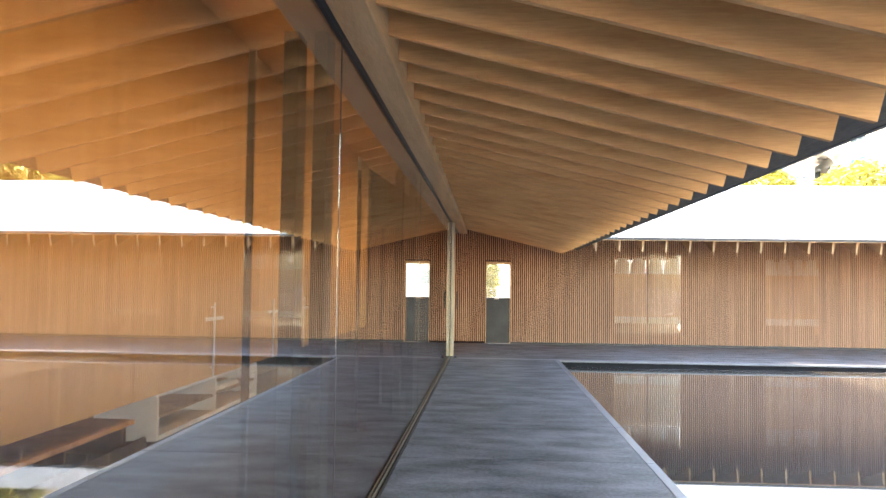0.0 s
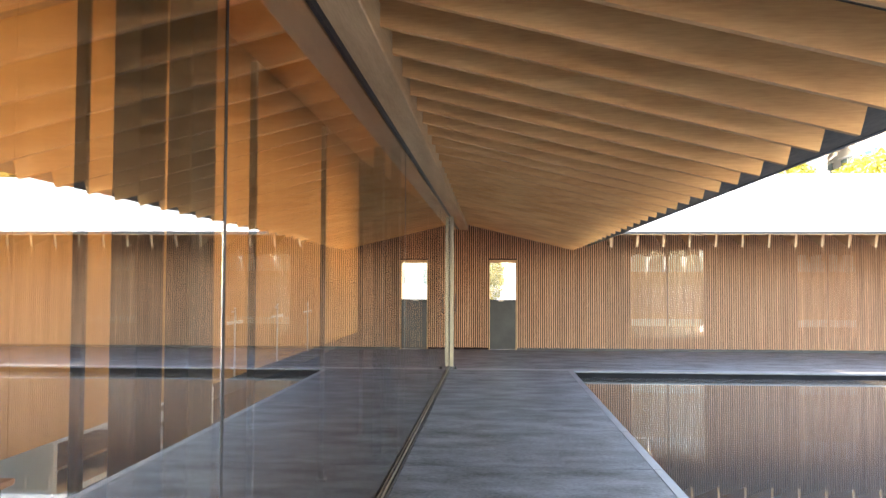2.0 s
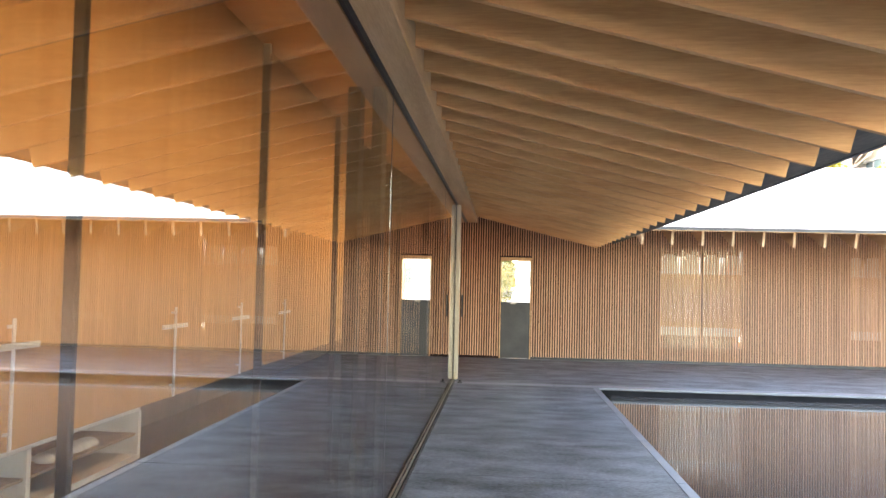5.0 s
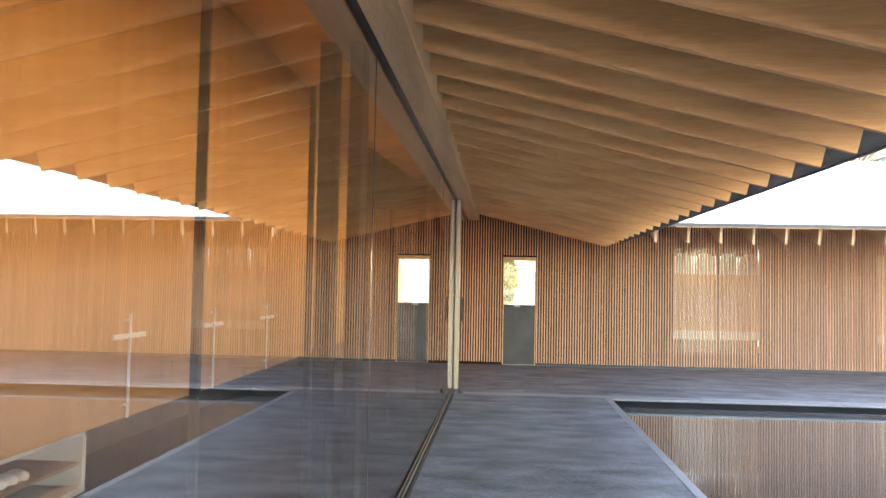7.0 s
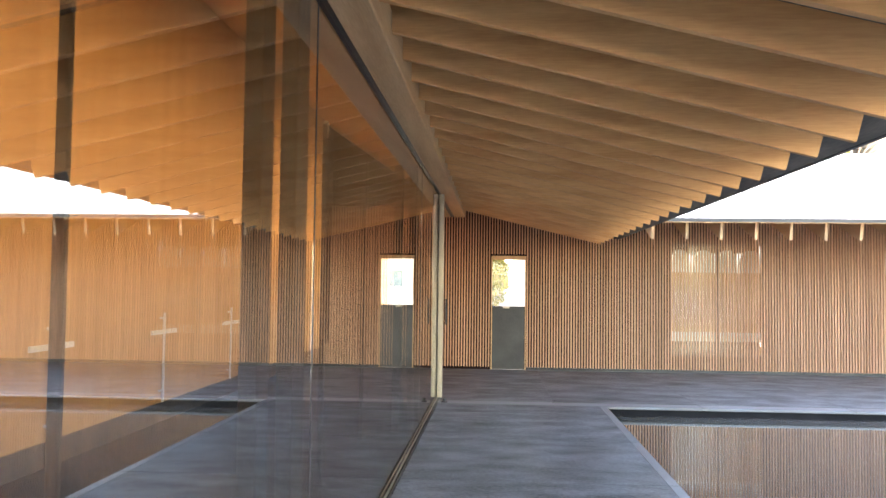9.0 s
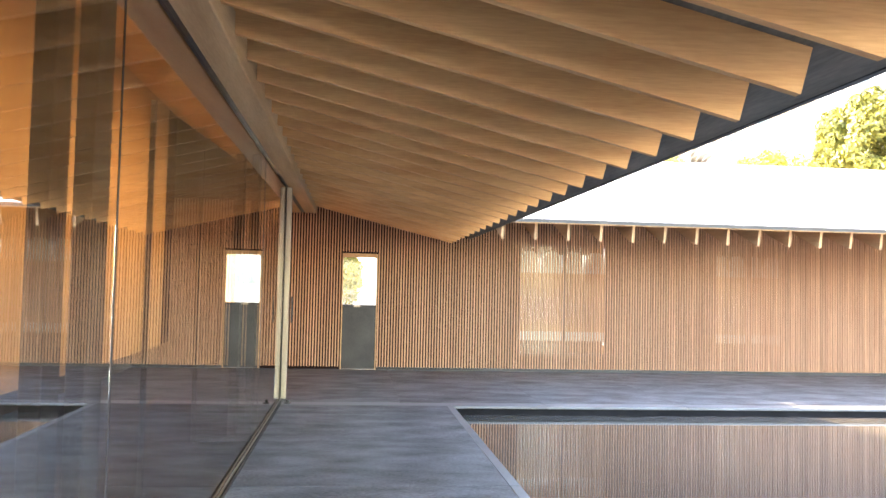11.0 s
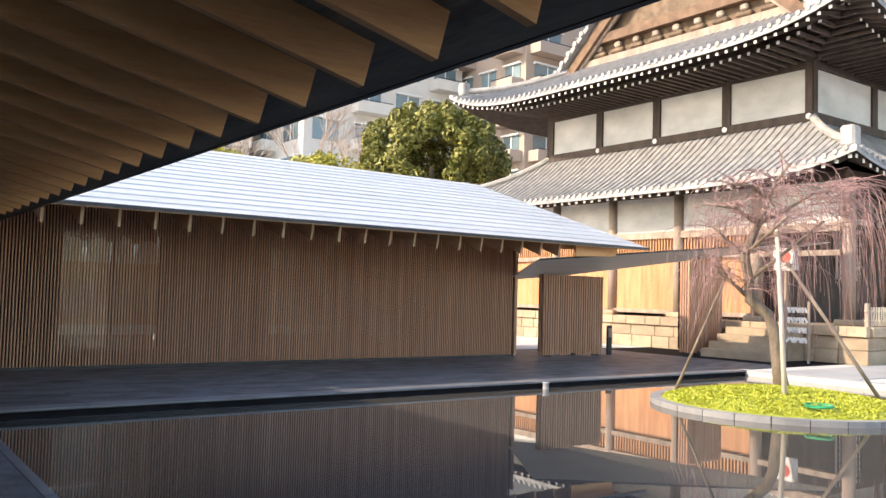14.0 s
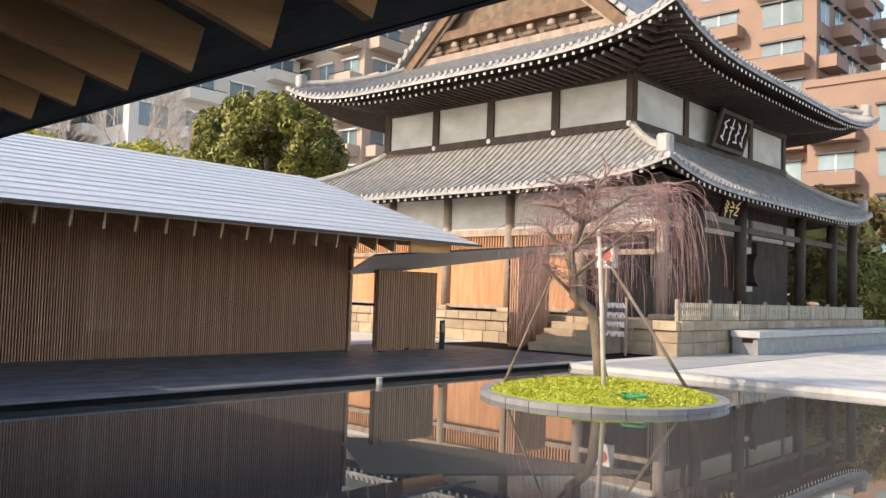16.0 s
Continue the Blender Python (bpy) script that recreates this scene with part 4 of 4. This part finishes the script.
# gable on the upper roof
GXX = UX0 + 0.35
gz = UZ1 - 0.1
part("gable_wall", prism([(GXX + 0.5, CY - 4.7, gz), (GXX + 0.5, CY + 4.7, gz), (GXX + 0.5, CY, gz + 4.3)], (0.1, 0, 0)), GABLE_WOOD, temple, "weathered carved gable boards")
for s in (-1, 1):
    part("barge_board", prism([(GXX - 0.05, CY + s * 5.3, gz - 0.15), (GXX - 0.05, CY + s * 4.75, gz - 0.15), (GXX - 0.05, CY, gz + 4.1), (GXX - 0.05, CY, gz + 4.7)], (0.14, 0, 0)), BARGE, temple, "weathered brown barge board")
    part("barge_trim", prism([(GXX + 0.1, CY + s * 4.85, gz - 0.1), (GXX + 0.1, CY + s * 4.55, gz - 0.1), (GXX + 0.1, CY, gz + 3.95), (GXX + 0.1, CY, gz + 4.3)], (0.1, 0, 0)), GREY_WOOD, temple, "pale weathered inner trim")
    part("gable_slope", prism([(GXX - 0.25, CY + s * 5.5, gz - 0.2), (GXX - 0.25, CY, gz + 4.75), (GXX - 0.25, CY, gz + 4.95), (GXX - 0.25, CY + s * 5.6, gz - 0.05)], (11.2, 0, 0)), TILE, temple)
    for i in range(16):
        q = (i + 0.5) / 16
        yy, zz = CY + s * 5.55 * (1 - q), gz - 0.1 + 5.0 * q
        part("verge_tile", tubed([(GXX - 0.32, yy, zz), (GXX + 0.1, yy, zz)], 0.11, 8), TILE, temple)
part("gable_beam", boxed(GXX + 0.2, GXX + 0.49, CY - 4.6, CY + 4.6, gz + 0.02, gz + 0.36), GREY_WOOD, temple)
for i in range(9):
    yy = CY - 3.6 + 0.9 * i
    part("carving", boxed(GXX + 0.26, GXX + 0.48, yy - 0.3, yy + 0.3, gz + 0.42, gz + 0.60, bevel=0.05), GABLE_WOOD, temple)
    part("carving", boxed(GXX + 0.26, GXX + 0.48, yy - 0.14, yy + 0.14, gz + 0.62, gz + 0.85, bevel=0.05), GREY_WOOD, temple)
part("gable_beam", boxed(GXX + 0.15, GXX + 0.49, CY - 3.9, CY + 3.9, gz + 0.9, gz + 1.25), BARGE, temple)
part("main_ridge", boxed(GXX - 0.2, UX1 - 0.6, CY - 0.3, CY + 0.3, gz + 4.8, gz + 5.5, bevel=0.05), TILE_LIGHT, temple)

# lower storey, left side: posts, plaster, lattice band, doors, stone base
lys = [18.3, 21.0, 23.75, 26.5, 29.25, 32.0, 33.1]
part("lower_core", boxed(22.8, 37.2, 20.3, 32.6, 0.9, 5.6), DARK_WOOD, temple)
for a in lys:
    part("column", tubed([(LX, a, 1.0), (LX, a, 4.95)], 0.17, 12), GREY_WOOD, temple, "weathered grey column", smooth=True)
    part("column_base", boxed(LX - 0.28, LX + 0.28, a - 0.28, a + 0.28, 0.9, 1.06, bevel=0.03), GRANITE, temple)
for a, b in zip(lys[1:], lys[2:]):
    part("plaster_panel", boxed(LX + 0.0, LX + 0.06, a + 0.16, b - 0.16, 3.62, 4.75), PLASTER, temple)
    part("door_panel", boxed(LX + 0.02, LX + 0.08, a + 0.16, b - 0.16, 1.12, 2.75), ORANGE_WOOD, temple, "sun-bleached orange board door")
    part("lattice_back", boxed(LX + 0.10, LX + 0.12, a + 0.16, b - 0.16, 2.9, 3.4), BACKING, temple)
    nl = int((b - a - 0.32) / 0.115)
    for i in range(nl):
        part("lattice_bar", boxed(LX - 0.02, LX + 0.04, a + 0.18 + 0.115 * i, a + 0.235 + 0.115 * i, 2.9, 3.4), ORANGE_WOOD, temple)
part("plaster_panel", boxed(LX + 0.0, LX + 0.06, lys[0] + 0.16, lys[1] - 0.16, 3.62, 4.75), PLASTER, temple)
for z0, z1 in ((2.75, 2.9), (3.4, 3.62)):
    part("rail", boxed(LX - 0.1, LX + 0.1, lys[0] + 0.2, lys[-1], z0, z1), GREY_WOOD, temple)
part("rail", boxed(LX - 0.1, LX + 0.1, lys[1], lys[-1], 1.0, 1.12), GREY_WOOD, temple)
part("tie_beam", boxed(LX - 0.12, LX + 0.12, lys[0], lys[-1], 4.75, 4.97), DARK_WOOD, temple)

# lower storey, front porch
fx = [22.3, 24.5, 27.6, 33.0, 36.6, 39.2]
for a in fx[1:]:
    part("column", tubed([(a, LY, 1.0), (a, LY, 4.9)], 0.2, 12), DARK_WOOD, temple, smooth=True)
    part("column_base", boxed(a - 0.3, a + 0.3, LY - 0.3, LY + 0.3, 0.9, 1.06, bevel=0.03), GRANITE, temple)
part("tie_beam", boxed(21.9, 38.2, LY - 0.14, LY + 0.14, 4.72, 4.97), DARK_WOOD, temple)
part("rail", boxed(21.9, 38.2, LY - 0.08, LY + 0.08, 3.75, 3.95), DARK_WOOD, temple)
for a, b in zip(fx, fx[1:]):
    part("plaster_panel", boxed(a + 0.2, b - 0.2, 20.2, 20.29, 3.95, 4.7), PLASTER, temple)
part("lattice_window", boxed(25.2, 26.6, 20.18, 20.26, 2.2, 3.75), WHITE, temple, "white papered lattice window")
for i in range(9):
    part("lattice_bar", boxed(25.2 + 0.165 * i, 25.23 + 0.165 * i, 20.14, 20.178, 2.2, 3.75), DARK_WOOD, temple)
for i in range(8):
    part("lattice_bar", boxed(25.2, 26.6, 20.12, 20.139, 2.3 + 0.18 * i, 2.325 + 0.18 * i), DARK_WOOD, temple)
part("screen_panel", boxed(31.6, 33.0, 20.10, 20.26, 1.9, 3.6), WHITE, temple, "white panel behind the bell drum")

plq = thing("name_plaque", (29.5, 19.6, 7.6), "dark framed plaque with pale brush characters under the eave", "plaque")
rot = Matrix.Translation((29.7, 19.55, 7.55)) @ pose(0, 0, 0, 18, 0, 0)
bm = boxed(-1.3, 1.3, -0.06, 0.06, -0.68, 0.68, bevel=0.02)
bm.transform(rot)
part("frame", bm, DARK_WOOD, plq)
bm = boxed(-1.13, 1.13, -0.075, -0.061, -0.53, 0.53)
bm.transform(rot)
part("field", bm, BACKING, plq)
rq = random.Random(3)
for cidx in range(4):
    for st in range(5):
        bm = boxed(-0.16, 0.16, -0.085, -0.076, -0.03, 0.03)
        bm.transform(rot @ Matrix.Translation((-0.8 + 0.53 * cidx, 0, -0.3 + 0.15 * st)) @ pose(0, 0, 0, 0, rq.choice((0, 25, -30, 60, 90)), 0))
        part("stroke", bm, WHITE, plq)
plq2 = thing("porch_plaque", (25.6, 17.9, 4.4), "small dark plaque with gilded strokes above the porch", "plaque")
rot = Matrix.Translation((25.75, 17.86, 4.35)) @ pose(0, 0, 0, 15, 0, 0)
bm = boxed(-0.62, 0.62, -0.05, 0.05, -0.3, 0.3, bevel=0.02)
bm.transform(rot)
part("board", bm, BACKING, plq2)
for cidx in range(3):
    for st in range(4):
        bm = boxed(-0.13, 0.13, -0.065, -0.052, -0.022, 0.022)
        bm.transform(rot @ Matrix.Translation((-0.38 + 0.38 * cidx, 0, -0.16 + 0.11 * st)) @ pose(0, 0, 0, 0, rq.choice((0, 30, -35, 80)), 0))
        part("stroke", bm, GOLD, plq2)
drum = thing("temple_drum", (32.3, 19.7, 2.7), "round dark drum hanging in the porch", "drum")
part("shell", tubed([(32.0, 19.85, 2.7), (32.0, 19.4, 2.7)], 0.62, 20), DARK_WOOD, drum)
part("bracket", boxed(31.9, 32.1, 19.5, 19.7, 3.3, 3.76), DARK_WOOD, drum)

# podium of coursed stone, steps, side terrace
pod = thing("podium", (29, 25, 0), "coursed buff stone podium under the temple", "podium", kind="structure")
part("core", boxed(21.3, 40.0, 17.35, 33.2, -0.03, 0.9), GRANITE, pod)
rb = random.Random(9)


def course(axis, fixed, a0, a1, z0, z1, proud):
    a = a0
    while a < a1 - 0.05:
        b = min(a1, a + rb.uniform(0.55, 1.0))
        e = proud + rb.uniform(0, 0.012)
        bb = boxed(fixed - e, fixed + 0.1, a + 0.006, b - 0.006, z0 + 0.005, z1 - 0.005, bevel=0.012) if axis == "y" else boxed(a + 0.006, b - 0.006, fixed - e, fixed + 0.1, z0 + 0.005, z1 - 0.005, bevel=0.012)
        part("stone", bb, GRANITE, pod)
        a = b


for z0, z1, pr in ((-0.03, 0.33, 0.03), (0.33, 0.66, 0.02), (0.66, 0.92, 0.10)):
    course("y", 21.25, 17.25, 33.2, z0, z1, pr)
    course("x", 17.3, 21.36, 40.0, z0, z1, pr)
st = thing("stone_steps", (20.6, 20.0, 0), "worn pale stone steps up to the temple podium", "steps")
for i in range(4):
    part("step", boxed(19.6 + 0.36 * i, 19.96 + 0.36 * i + (0.0 if i < 3 else 0.15), 18.9, 20.9, -0.03, 0.19 + 0.19 * i, bevel=0.012), GRANITE, st)
ter = thing("side_terrace", (32, 15.8, 0), "low pale stone terrace before the temple porch", "terrace", kind="structure")
part("wall", boxed(24.4, 60, 16.4, 17.15, -0.03, 0.46), EDGE_STONE, ter)
part("coping", boxed(24.3, 60, 16.3, 17.17, 0.46, 0.66, bevel=0.015), STONE_EDGE, ter)
part("drain", boxed(24.38, 24.42, 16.55, 16.85, 0.32, 0.44), BACKING, ter)

fence = thing("picket_fence", (30, 17.55, 0.92), "low split bamboo picket fence along the podium edge", "fence")
pm = mesh_of("picket", boxed(-0.03, 0.03, -0.012, 0.012, 0.0, 0.48, bevel=0.008), BAMBOO)
for i in range(130):
    piece("picket", pm, fence, Matrix.Translation((21.75 + 0.125 * i, 17.5, 0.93)) @ pose(0, 0, 0, 0, rb.uniform(-2, 2), 0))
for z in (1.05, 1.28):
    part("rail", boxed(21.6, 38.0, 17.515, 17.545, z, z + 0.04), BAMBOO, fence)
for i in range(9):
    part("fence_post", boxed(21.65 + 2.0 * i, 21.75 + 2.0 * i, 17.47, 17.56, 0.9, 1.5), GREY_WOOD, fence)

board = thing("notice_board", (20.8, 19.3, 0), "white notice board with a red emblem by the steps", "notice board")
part("post", boxed(21.02, 21.08, 19.3, 19.36, 0.4, 3.0), GREY_WOOD, board)
part("panel", boxed(20.98, 21.02, 18.95, 19.65, 2.3, 2.9), WHITE, board)
part("emblem", tubed([(20.978, 19.3, 2.66), (20.965, 19.3, 2.66)], 0.16, 16), RED, board)
rack = thing("paper_fortune_rack", (20.3, 18.6, 0), "rack tied with folded white paper fortunes", "rack")
for yy in (18.25, 18.85):
    part("post", boxed(20.32, 20.37, yy, yy + 0.05, -0.03, 1.5), GREY_WOOD, rack)
for r_ in range(4):
    zz = 0.55 + 0.25 * r_
    part("cord", boxed(20.335, 20.345, 18.3, 18.85, zz, zz + 0.012), GREY_WOOD, rack)
    for i in range(7):
        bm = boxed(20.31, 20.33, -0.03, 0.03, -0.09, 0.05)
        bm.transform(Matrix.Translation((0, 18.35 + 0.075 * i, zz)) @ pose(0, 0, 0, rb.uniform(-40, 40), 0, 0))
        part("paper_fortune", bm, WHITE, rack)

# ---- trees behind ----


def crown(name, c, rad, n, size, material, label, core=True, seed=1, trunk_z=0.0):
    t = thing(name, (c[0], c[1], trunk_z), label, "tree")
    rr = random.Random(seed)
    part("trunk", tubed([(c[0], c[1], -0.03), (c[0] + 0.1, c[1], c[2] * 0.5), (c[0], c[1] + 0.1, c[2])], [0.28, 0.22, 0.12], 9), BARK, t)
    lumps = []
    for i in range(230):
        d = Vector((rr.gauss(0, 1), rr.gauss(0, 1), rr.gauss(0.25, 0.8))).normalized()
        lumps.append((Vector(c) + Vector((d.x * rad[0], d.y * rad[1], d.z * rad[2])) * rr.uniform(0.80, 0.9), rr.uniform(0.09, 0.14) * max(rad)))
    ptl = []
    for i in range(n):
        cc, r_ = lumps[i % len(lumps)]
        d = Vector((rr.gauss(0, 1), rr.gauss(0, 1), rr.gauss(0.2, 1))).normalized()
        ptl.append((cc + d * r_ * rr.uniform(0.8, 1.06), d))
    leaf_cloud("crown", ptl, size, material, t)
    if core:
        bm = bmesh.new()
        bmesh.ops.create_icosphere(bm, subdivisions=3, radius=1, matrix=Matrix.Translation(c) @ Matrix.Diagonal((rad[0] * 0.68, rad[1] * 0.68, rad[2] * 0.68, 1)))
        for v in bm.verts:
            v.co += v.normal * 0.4 * noise.noise(v.co * 0.8)
        part("inner_foliage", bm, LEAF, t)
    return t


crown("round_evergreen", (25.6, 42.0, 8.0), (4.1, 4.1, 3.3), 60000, 0.13, LEAF, "large round clipped evergreen tree behind the wing roof", False, 2)
crown("yellow_shrub", (17.2, 38.0, 5.5), (2.4, 2.4, 1.7), 7000, 0.11, LEAF_YELLOW, "bright yellow-green shrub behind the wing roof", False, 3)
crown("yellow_shrub", (13.2, 40.0, 5.9), (1.9, 1.9, 1.3), 4000, 0.11, LEAF_YELLOW, "small yellow-green shrub by the building", False, 4)
crown("autumn_tree", (47.0, 22.0, 4.2), (4.0, 4.0, 3.8), 12000, 0.17, LEAF_AUTUMN, "mixed green and russet tree beside the temple", True, 5)
crown("garden_tree", (45.0, 27.5, 6.8), (1.8, 1.8, 2.4), 6000, 0.15, LEAF_AUTUMN, "slender olive tree behind the temple eave", True, 6)
crown("garden_shrub", (43.0, 18.5, 1.9), (2.6, 2.2, 1.9), 9000, 0.12, LEAF, "dark glossy shrub at the end of the porch", True, 7)
crown("door_view_tree", (0.15, 31.0, 1.8), (1.0, 1.0, 1.2), 5000, 0.09, LEAF, "small evergreen in the rear garden behind the wing", True, 8)


def bare_tree(c, h, seed, label):
    t = thing("bare_tree", c, label, "tree", "bare trees")
    rr = random.Random(seed)
    bm = bmesh.new()

    def grow(p, d, l, r, dep):
        q = p + d * l
        tube(bm, [p, p.lerp(q, 0.5) + Vector((rr.uniform(-0.04, 0.04), rr.uniform(-0.04, 0.04), 0)) * l, q], [r, r * 0.85, r * 0.7], 5 if dep > 2 else 3)
        if dep == 0:
            return
        for _ in range(3 if dep > 1 else 4):
            nd = (d + Vector((rr.uniform(-0.6, 0.6), rr.uniform(-0.6, 0.6), rr.uniform(-0.05, 0.5)))).normalized()
            grow(q, nd, l * rr.uniform(0.6, 0.85), r * 0.6, dep - 1)

    part("trunk", tubed([c, Vector(c) + Vector((0, 0, h * 0.3))], [0.2, 0.15], 8), BARE, t)
    grow(Vector(c) + Vector((0, 0, h * 0.3)), Vector((0, 0, 1)), h * 0.2, 0.12, 5)
    part("branches", bm, BARE, t, "pale bare winter branches")["kind"] = "stuff"


bare_tree((19.5, 44.0, 0), 11.5, 21, "pale bare winter tree before the apartment block")
bare_tree((16.0, 46.0, 0), 10.5, 22, "leafless tree with fine pale twigs")
bare_tree((23.0, 47.0, 0), 11.5, 23, "leafless tree with fine spreading twigs")


# ---- apartment blocks behind ----
def block(name, x0, x1, y0, y1, h, storey, face, mat_wall, label, bays, balcony, stand):
    t = thing(name, ((x0 + x1) / 2, (y0 + y1) / 2, 0), label, "apartment building")
    part("wall", boxed(x0, x1, y0, y1, -0.03, h), mat_wall, t)
    part("parapet", boxed(x0 - 0.15, x1 + 0.15, y0 - 0.15, y1 + 0.15, h, h + 0.5), mat_wall, t)
    n = int(h / storey)
    for s in range(n):
        z = 1.0 + s * storey
        for f in face:
            a0, a1 = (y0, y1) if f == "x" else (x0, x1)
            w = (a1 - a0) / bays
            for b in range(bays):
                c = a0 + w * (b + 0.5)
                ww = w * 0.30
                mg = BLUE_GLASS if (s + b) % 7 == 3 and mat_wall is CREAM else WINDOW_GLASS
                if f == "x":
                    wi = part("window", boxed(x0 - 0.04, x0 - 0.01, c - ww, c + ww, z, z + 1.7), mg, t)
                    part("frame", boxed(x0 - 0.07, x0 - 0.041, c - 0.05, c + 0.05, z, z + 1.7), WHITE, wi)
                    part("head", boxed(x0 - 0.30, x0 - 0.002, c - ww - 0.15, c + ww + 0.15, z + 1.72, z + 1.86), STEEL_DARK if mat_wall is BROWN_TILE else WHITE, wi)
                    if balcony(s, b):
                        part("balcony", boxed(x0 - 1.3, x0 - 0.002, c - w * 0.42, c + w * 0.42, z - 0.55, z + 0.35), mat_wall, t)
                        part("balcony_rail", boxed(x0 - 1.3, x0 - 1.25, c - w * 0.42, c + w * 0.42, z + 0.40, z + 0.46), STEEL_DARK, t)
                else:
                    wi = part("window", boxed(c - ww, c + ww, y0 - 0.04, y0 - 0.01, z, z + 1.7), mg, t)
                    part("frame", boxed(c - 0.05, c + 0.05, y0 - 0.07, y0 - 0.041, z, z + 1.7), WHITE, wi)
                    part("head", boxed(c - ww - 0.15, c + ww + 0.15, y0 - 0.30, y0 - 0.002, z + 1.72, z + 1.86), STEEL_DARK if mat_wall is BROWN_TILE else WHITE, wi)
                    if balcony(s, b):
                        part("balcony", boxed(c - w * 0.42, c + w * 0.42, y0 - 1.3, y0 - 0.002, z - 0.55, z + 0.35), mat_wall, t)
                        part("balcony_rail", boxed(c - w * 0.42, c + w * 0.42, y0 - 1.3, y0 - 1.25, z + 0.40, z + 0.46), STEEL_DARK, t)


block("apartment_building", 62, 78, 27.5, 52, 27.0, 3.0, ("x", "y"), BROWN_TILE, "stepped brown tiled apartment block with balconies", 5, lambda s, b: (b + s) % 2 == 0, 0)
block("apartment_building", 60, 74, 16, 27.4, 16.5, 3.0, ("x", "y"), BROWN_TILE, "lower brown tiled apartment wing with railed terraces", 3, lambda s, b: b != 1, 0)
block("apartment_building", 46, 70, 58, 74, 30.0, 3.0, ("x", "y"), TAN, "tan apartment block seen behind the temple roof", 5, lambda s, b: b % 2 == 0, 0)
block("apartment_building", 30, 45.5, 66, 84, 30.0, 3.1, ("x", "y"), CREAM, "cream apartment block with glazed blue balconies", 4, lambda s, b: b % 2 == 1, 0)
block("apartment_building", 2, 28, 72, 86, 21.0, 3.1, ("y",), CREAM, "long cream apartment block behind bare trees", 7, lambda s, b: b % 2 == 0, 0)
block("office_building", 86, 100, 22, 50, 26.0, 3.3, ("x",), CREAM, "pale office block beyond the brown apartments", 6, lambda s, b: False, 0)

# garden wall seen through the wing door
struct("wall_garden", boxed(-12, 14, 36.0, 36.2, -0.03, 1.5), PLASTER, "pale plaster garden wall behind the cross wing", "wall")

# ---- floor slabs: large dark stone flags with fine joints ----
for j in range(17):
    ya = -12 + 1.8 * j
    yb = min(ya + 1.8, POOL_Y)
    if yb - ya < 0.3:
        continue
    part("slab", boxed(-0.02, EDGE_X - 0.09, ya + 0.002, yb - 0.002, -0.034, 0.0, bevel=0.003), STONE_FLOOR, walkway)
    # sky sheen along the pool edge, painted as a paler strip
    part("edge_slab", boxed(EDGE_X - 0.089, EDGE_X, ya + 0.002, yb - 0.002, -0.034, 0.0, bevel=0.006), EDGE_MID, walkway)
for j in range(17):
    ya = -12 + 1.8 * j
    yb = min(ya + 1.8, POOL_Y)
    if yb - ya < 0.3:
        continue
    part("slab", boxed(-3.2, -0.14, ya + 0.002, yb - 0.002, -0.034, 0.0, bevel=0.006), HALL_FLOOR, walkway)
for i in range(14):
    xa = -8 + 1.9 * i
    xb = min(xa + 1.9, 23.5)
    part("slab", boxed(xa + 0.0005, xb - 0.0005, POOL_Y + 0.30, 21.2, -0.034, 0.0, bevel=0.001), STONE_FLOOR, walkway)
    part("slab", boxed(xa + 0.0005, xb - 0.0005, 21.201, 24.0, -0.034, 0.0, bevel=0.001), STONE_FLOOR, walkway)
    if xb < 17.5:
        part("edge_slab", boxed(xa + 0.002, xb - 0.002, POOL_Y, POOL_Y + 0.296, -0.034, 0.0, bevel=0.006), EDGE_MID, walkway)
struct("path_bed", boxed(POOL_X + 0.32, 23.0, POOL_Y + 0.3, 24.0, -0.04, -0.026), POOL_SIDE, "dark bed under the stone path", "path")
pave = thing("pavement", (20, 16, 0), "pale grey stone paving before the temple podium", "pavement", kind="structure")
for i in range(5):
    part("paving_slab", boxed(16.93 + 1.47 * i, 18.39 + 1.47 * i, 15.4, 17.2, -0.031, -0.012, bevel=0.004), PAVING, pave)
    part("paving_slab", boxed(24.31 + 2.6 * i, 26.90 + 2.6 * i, 15.4, 16.39, -0.031, -0.012, bevel=0.004), PAVING, pave)
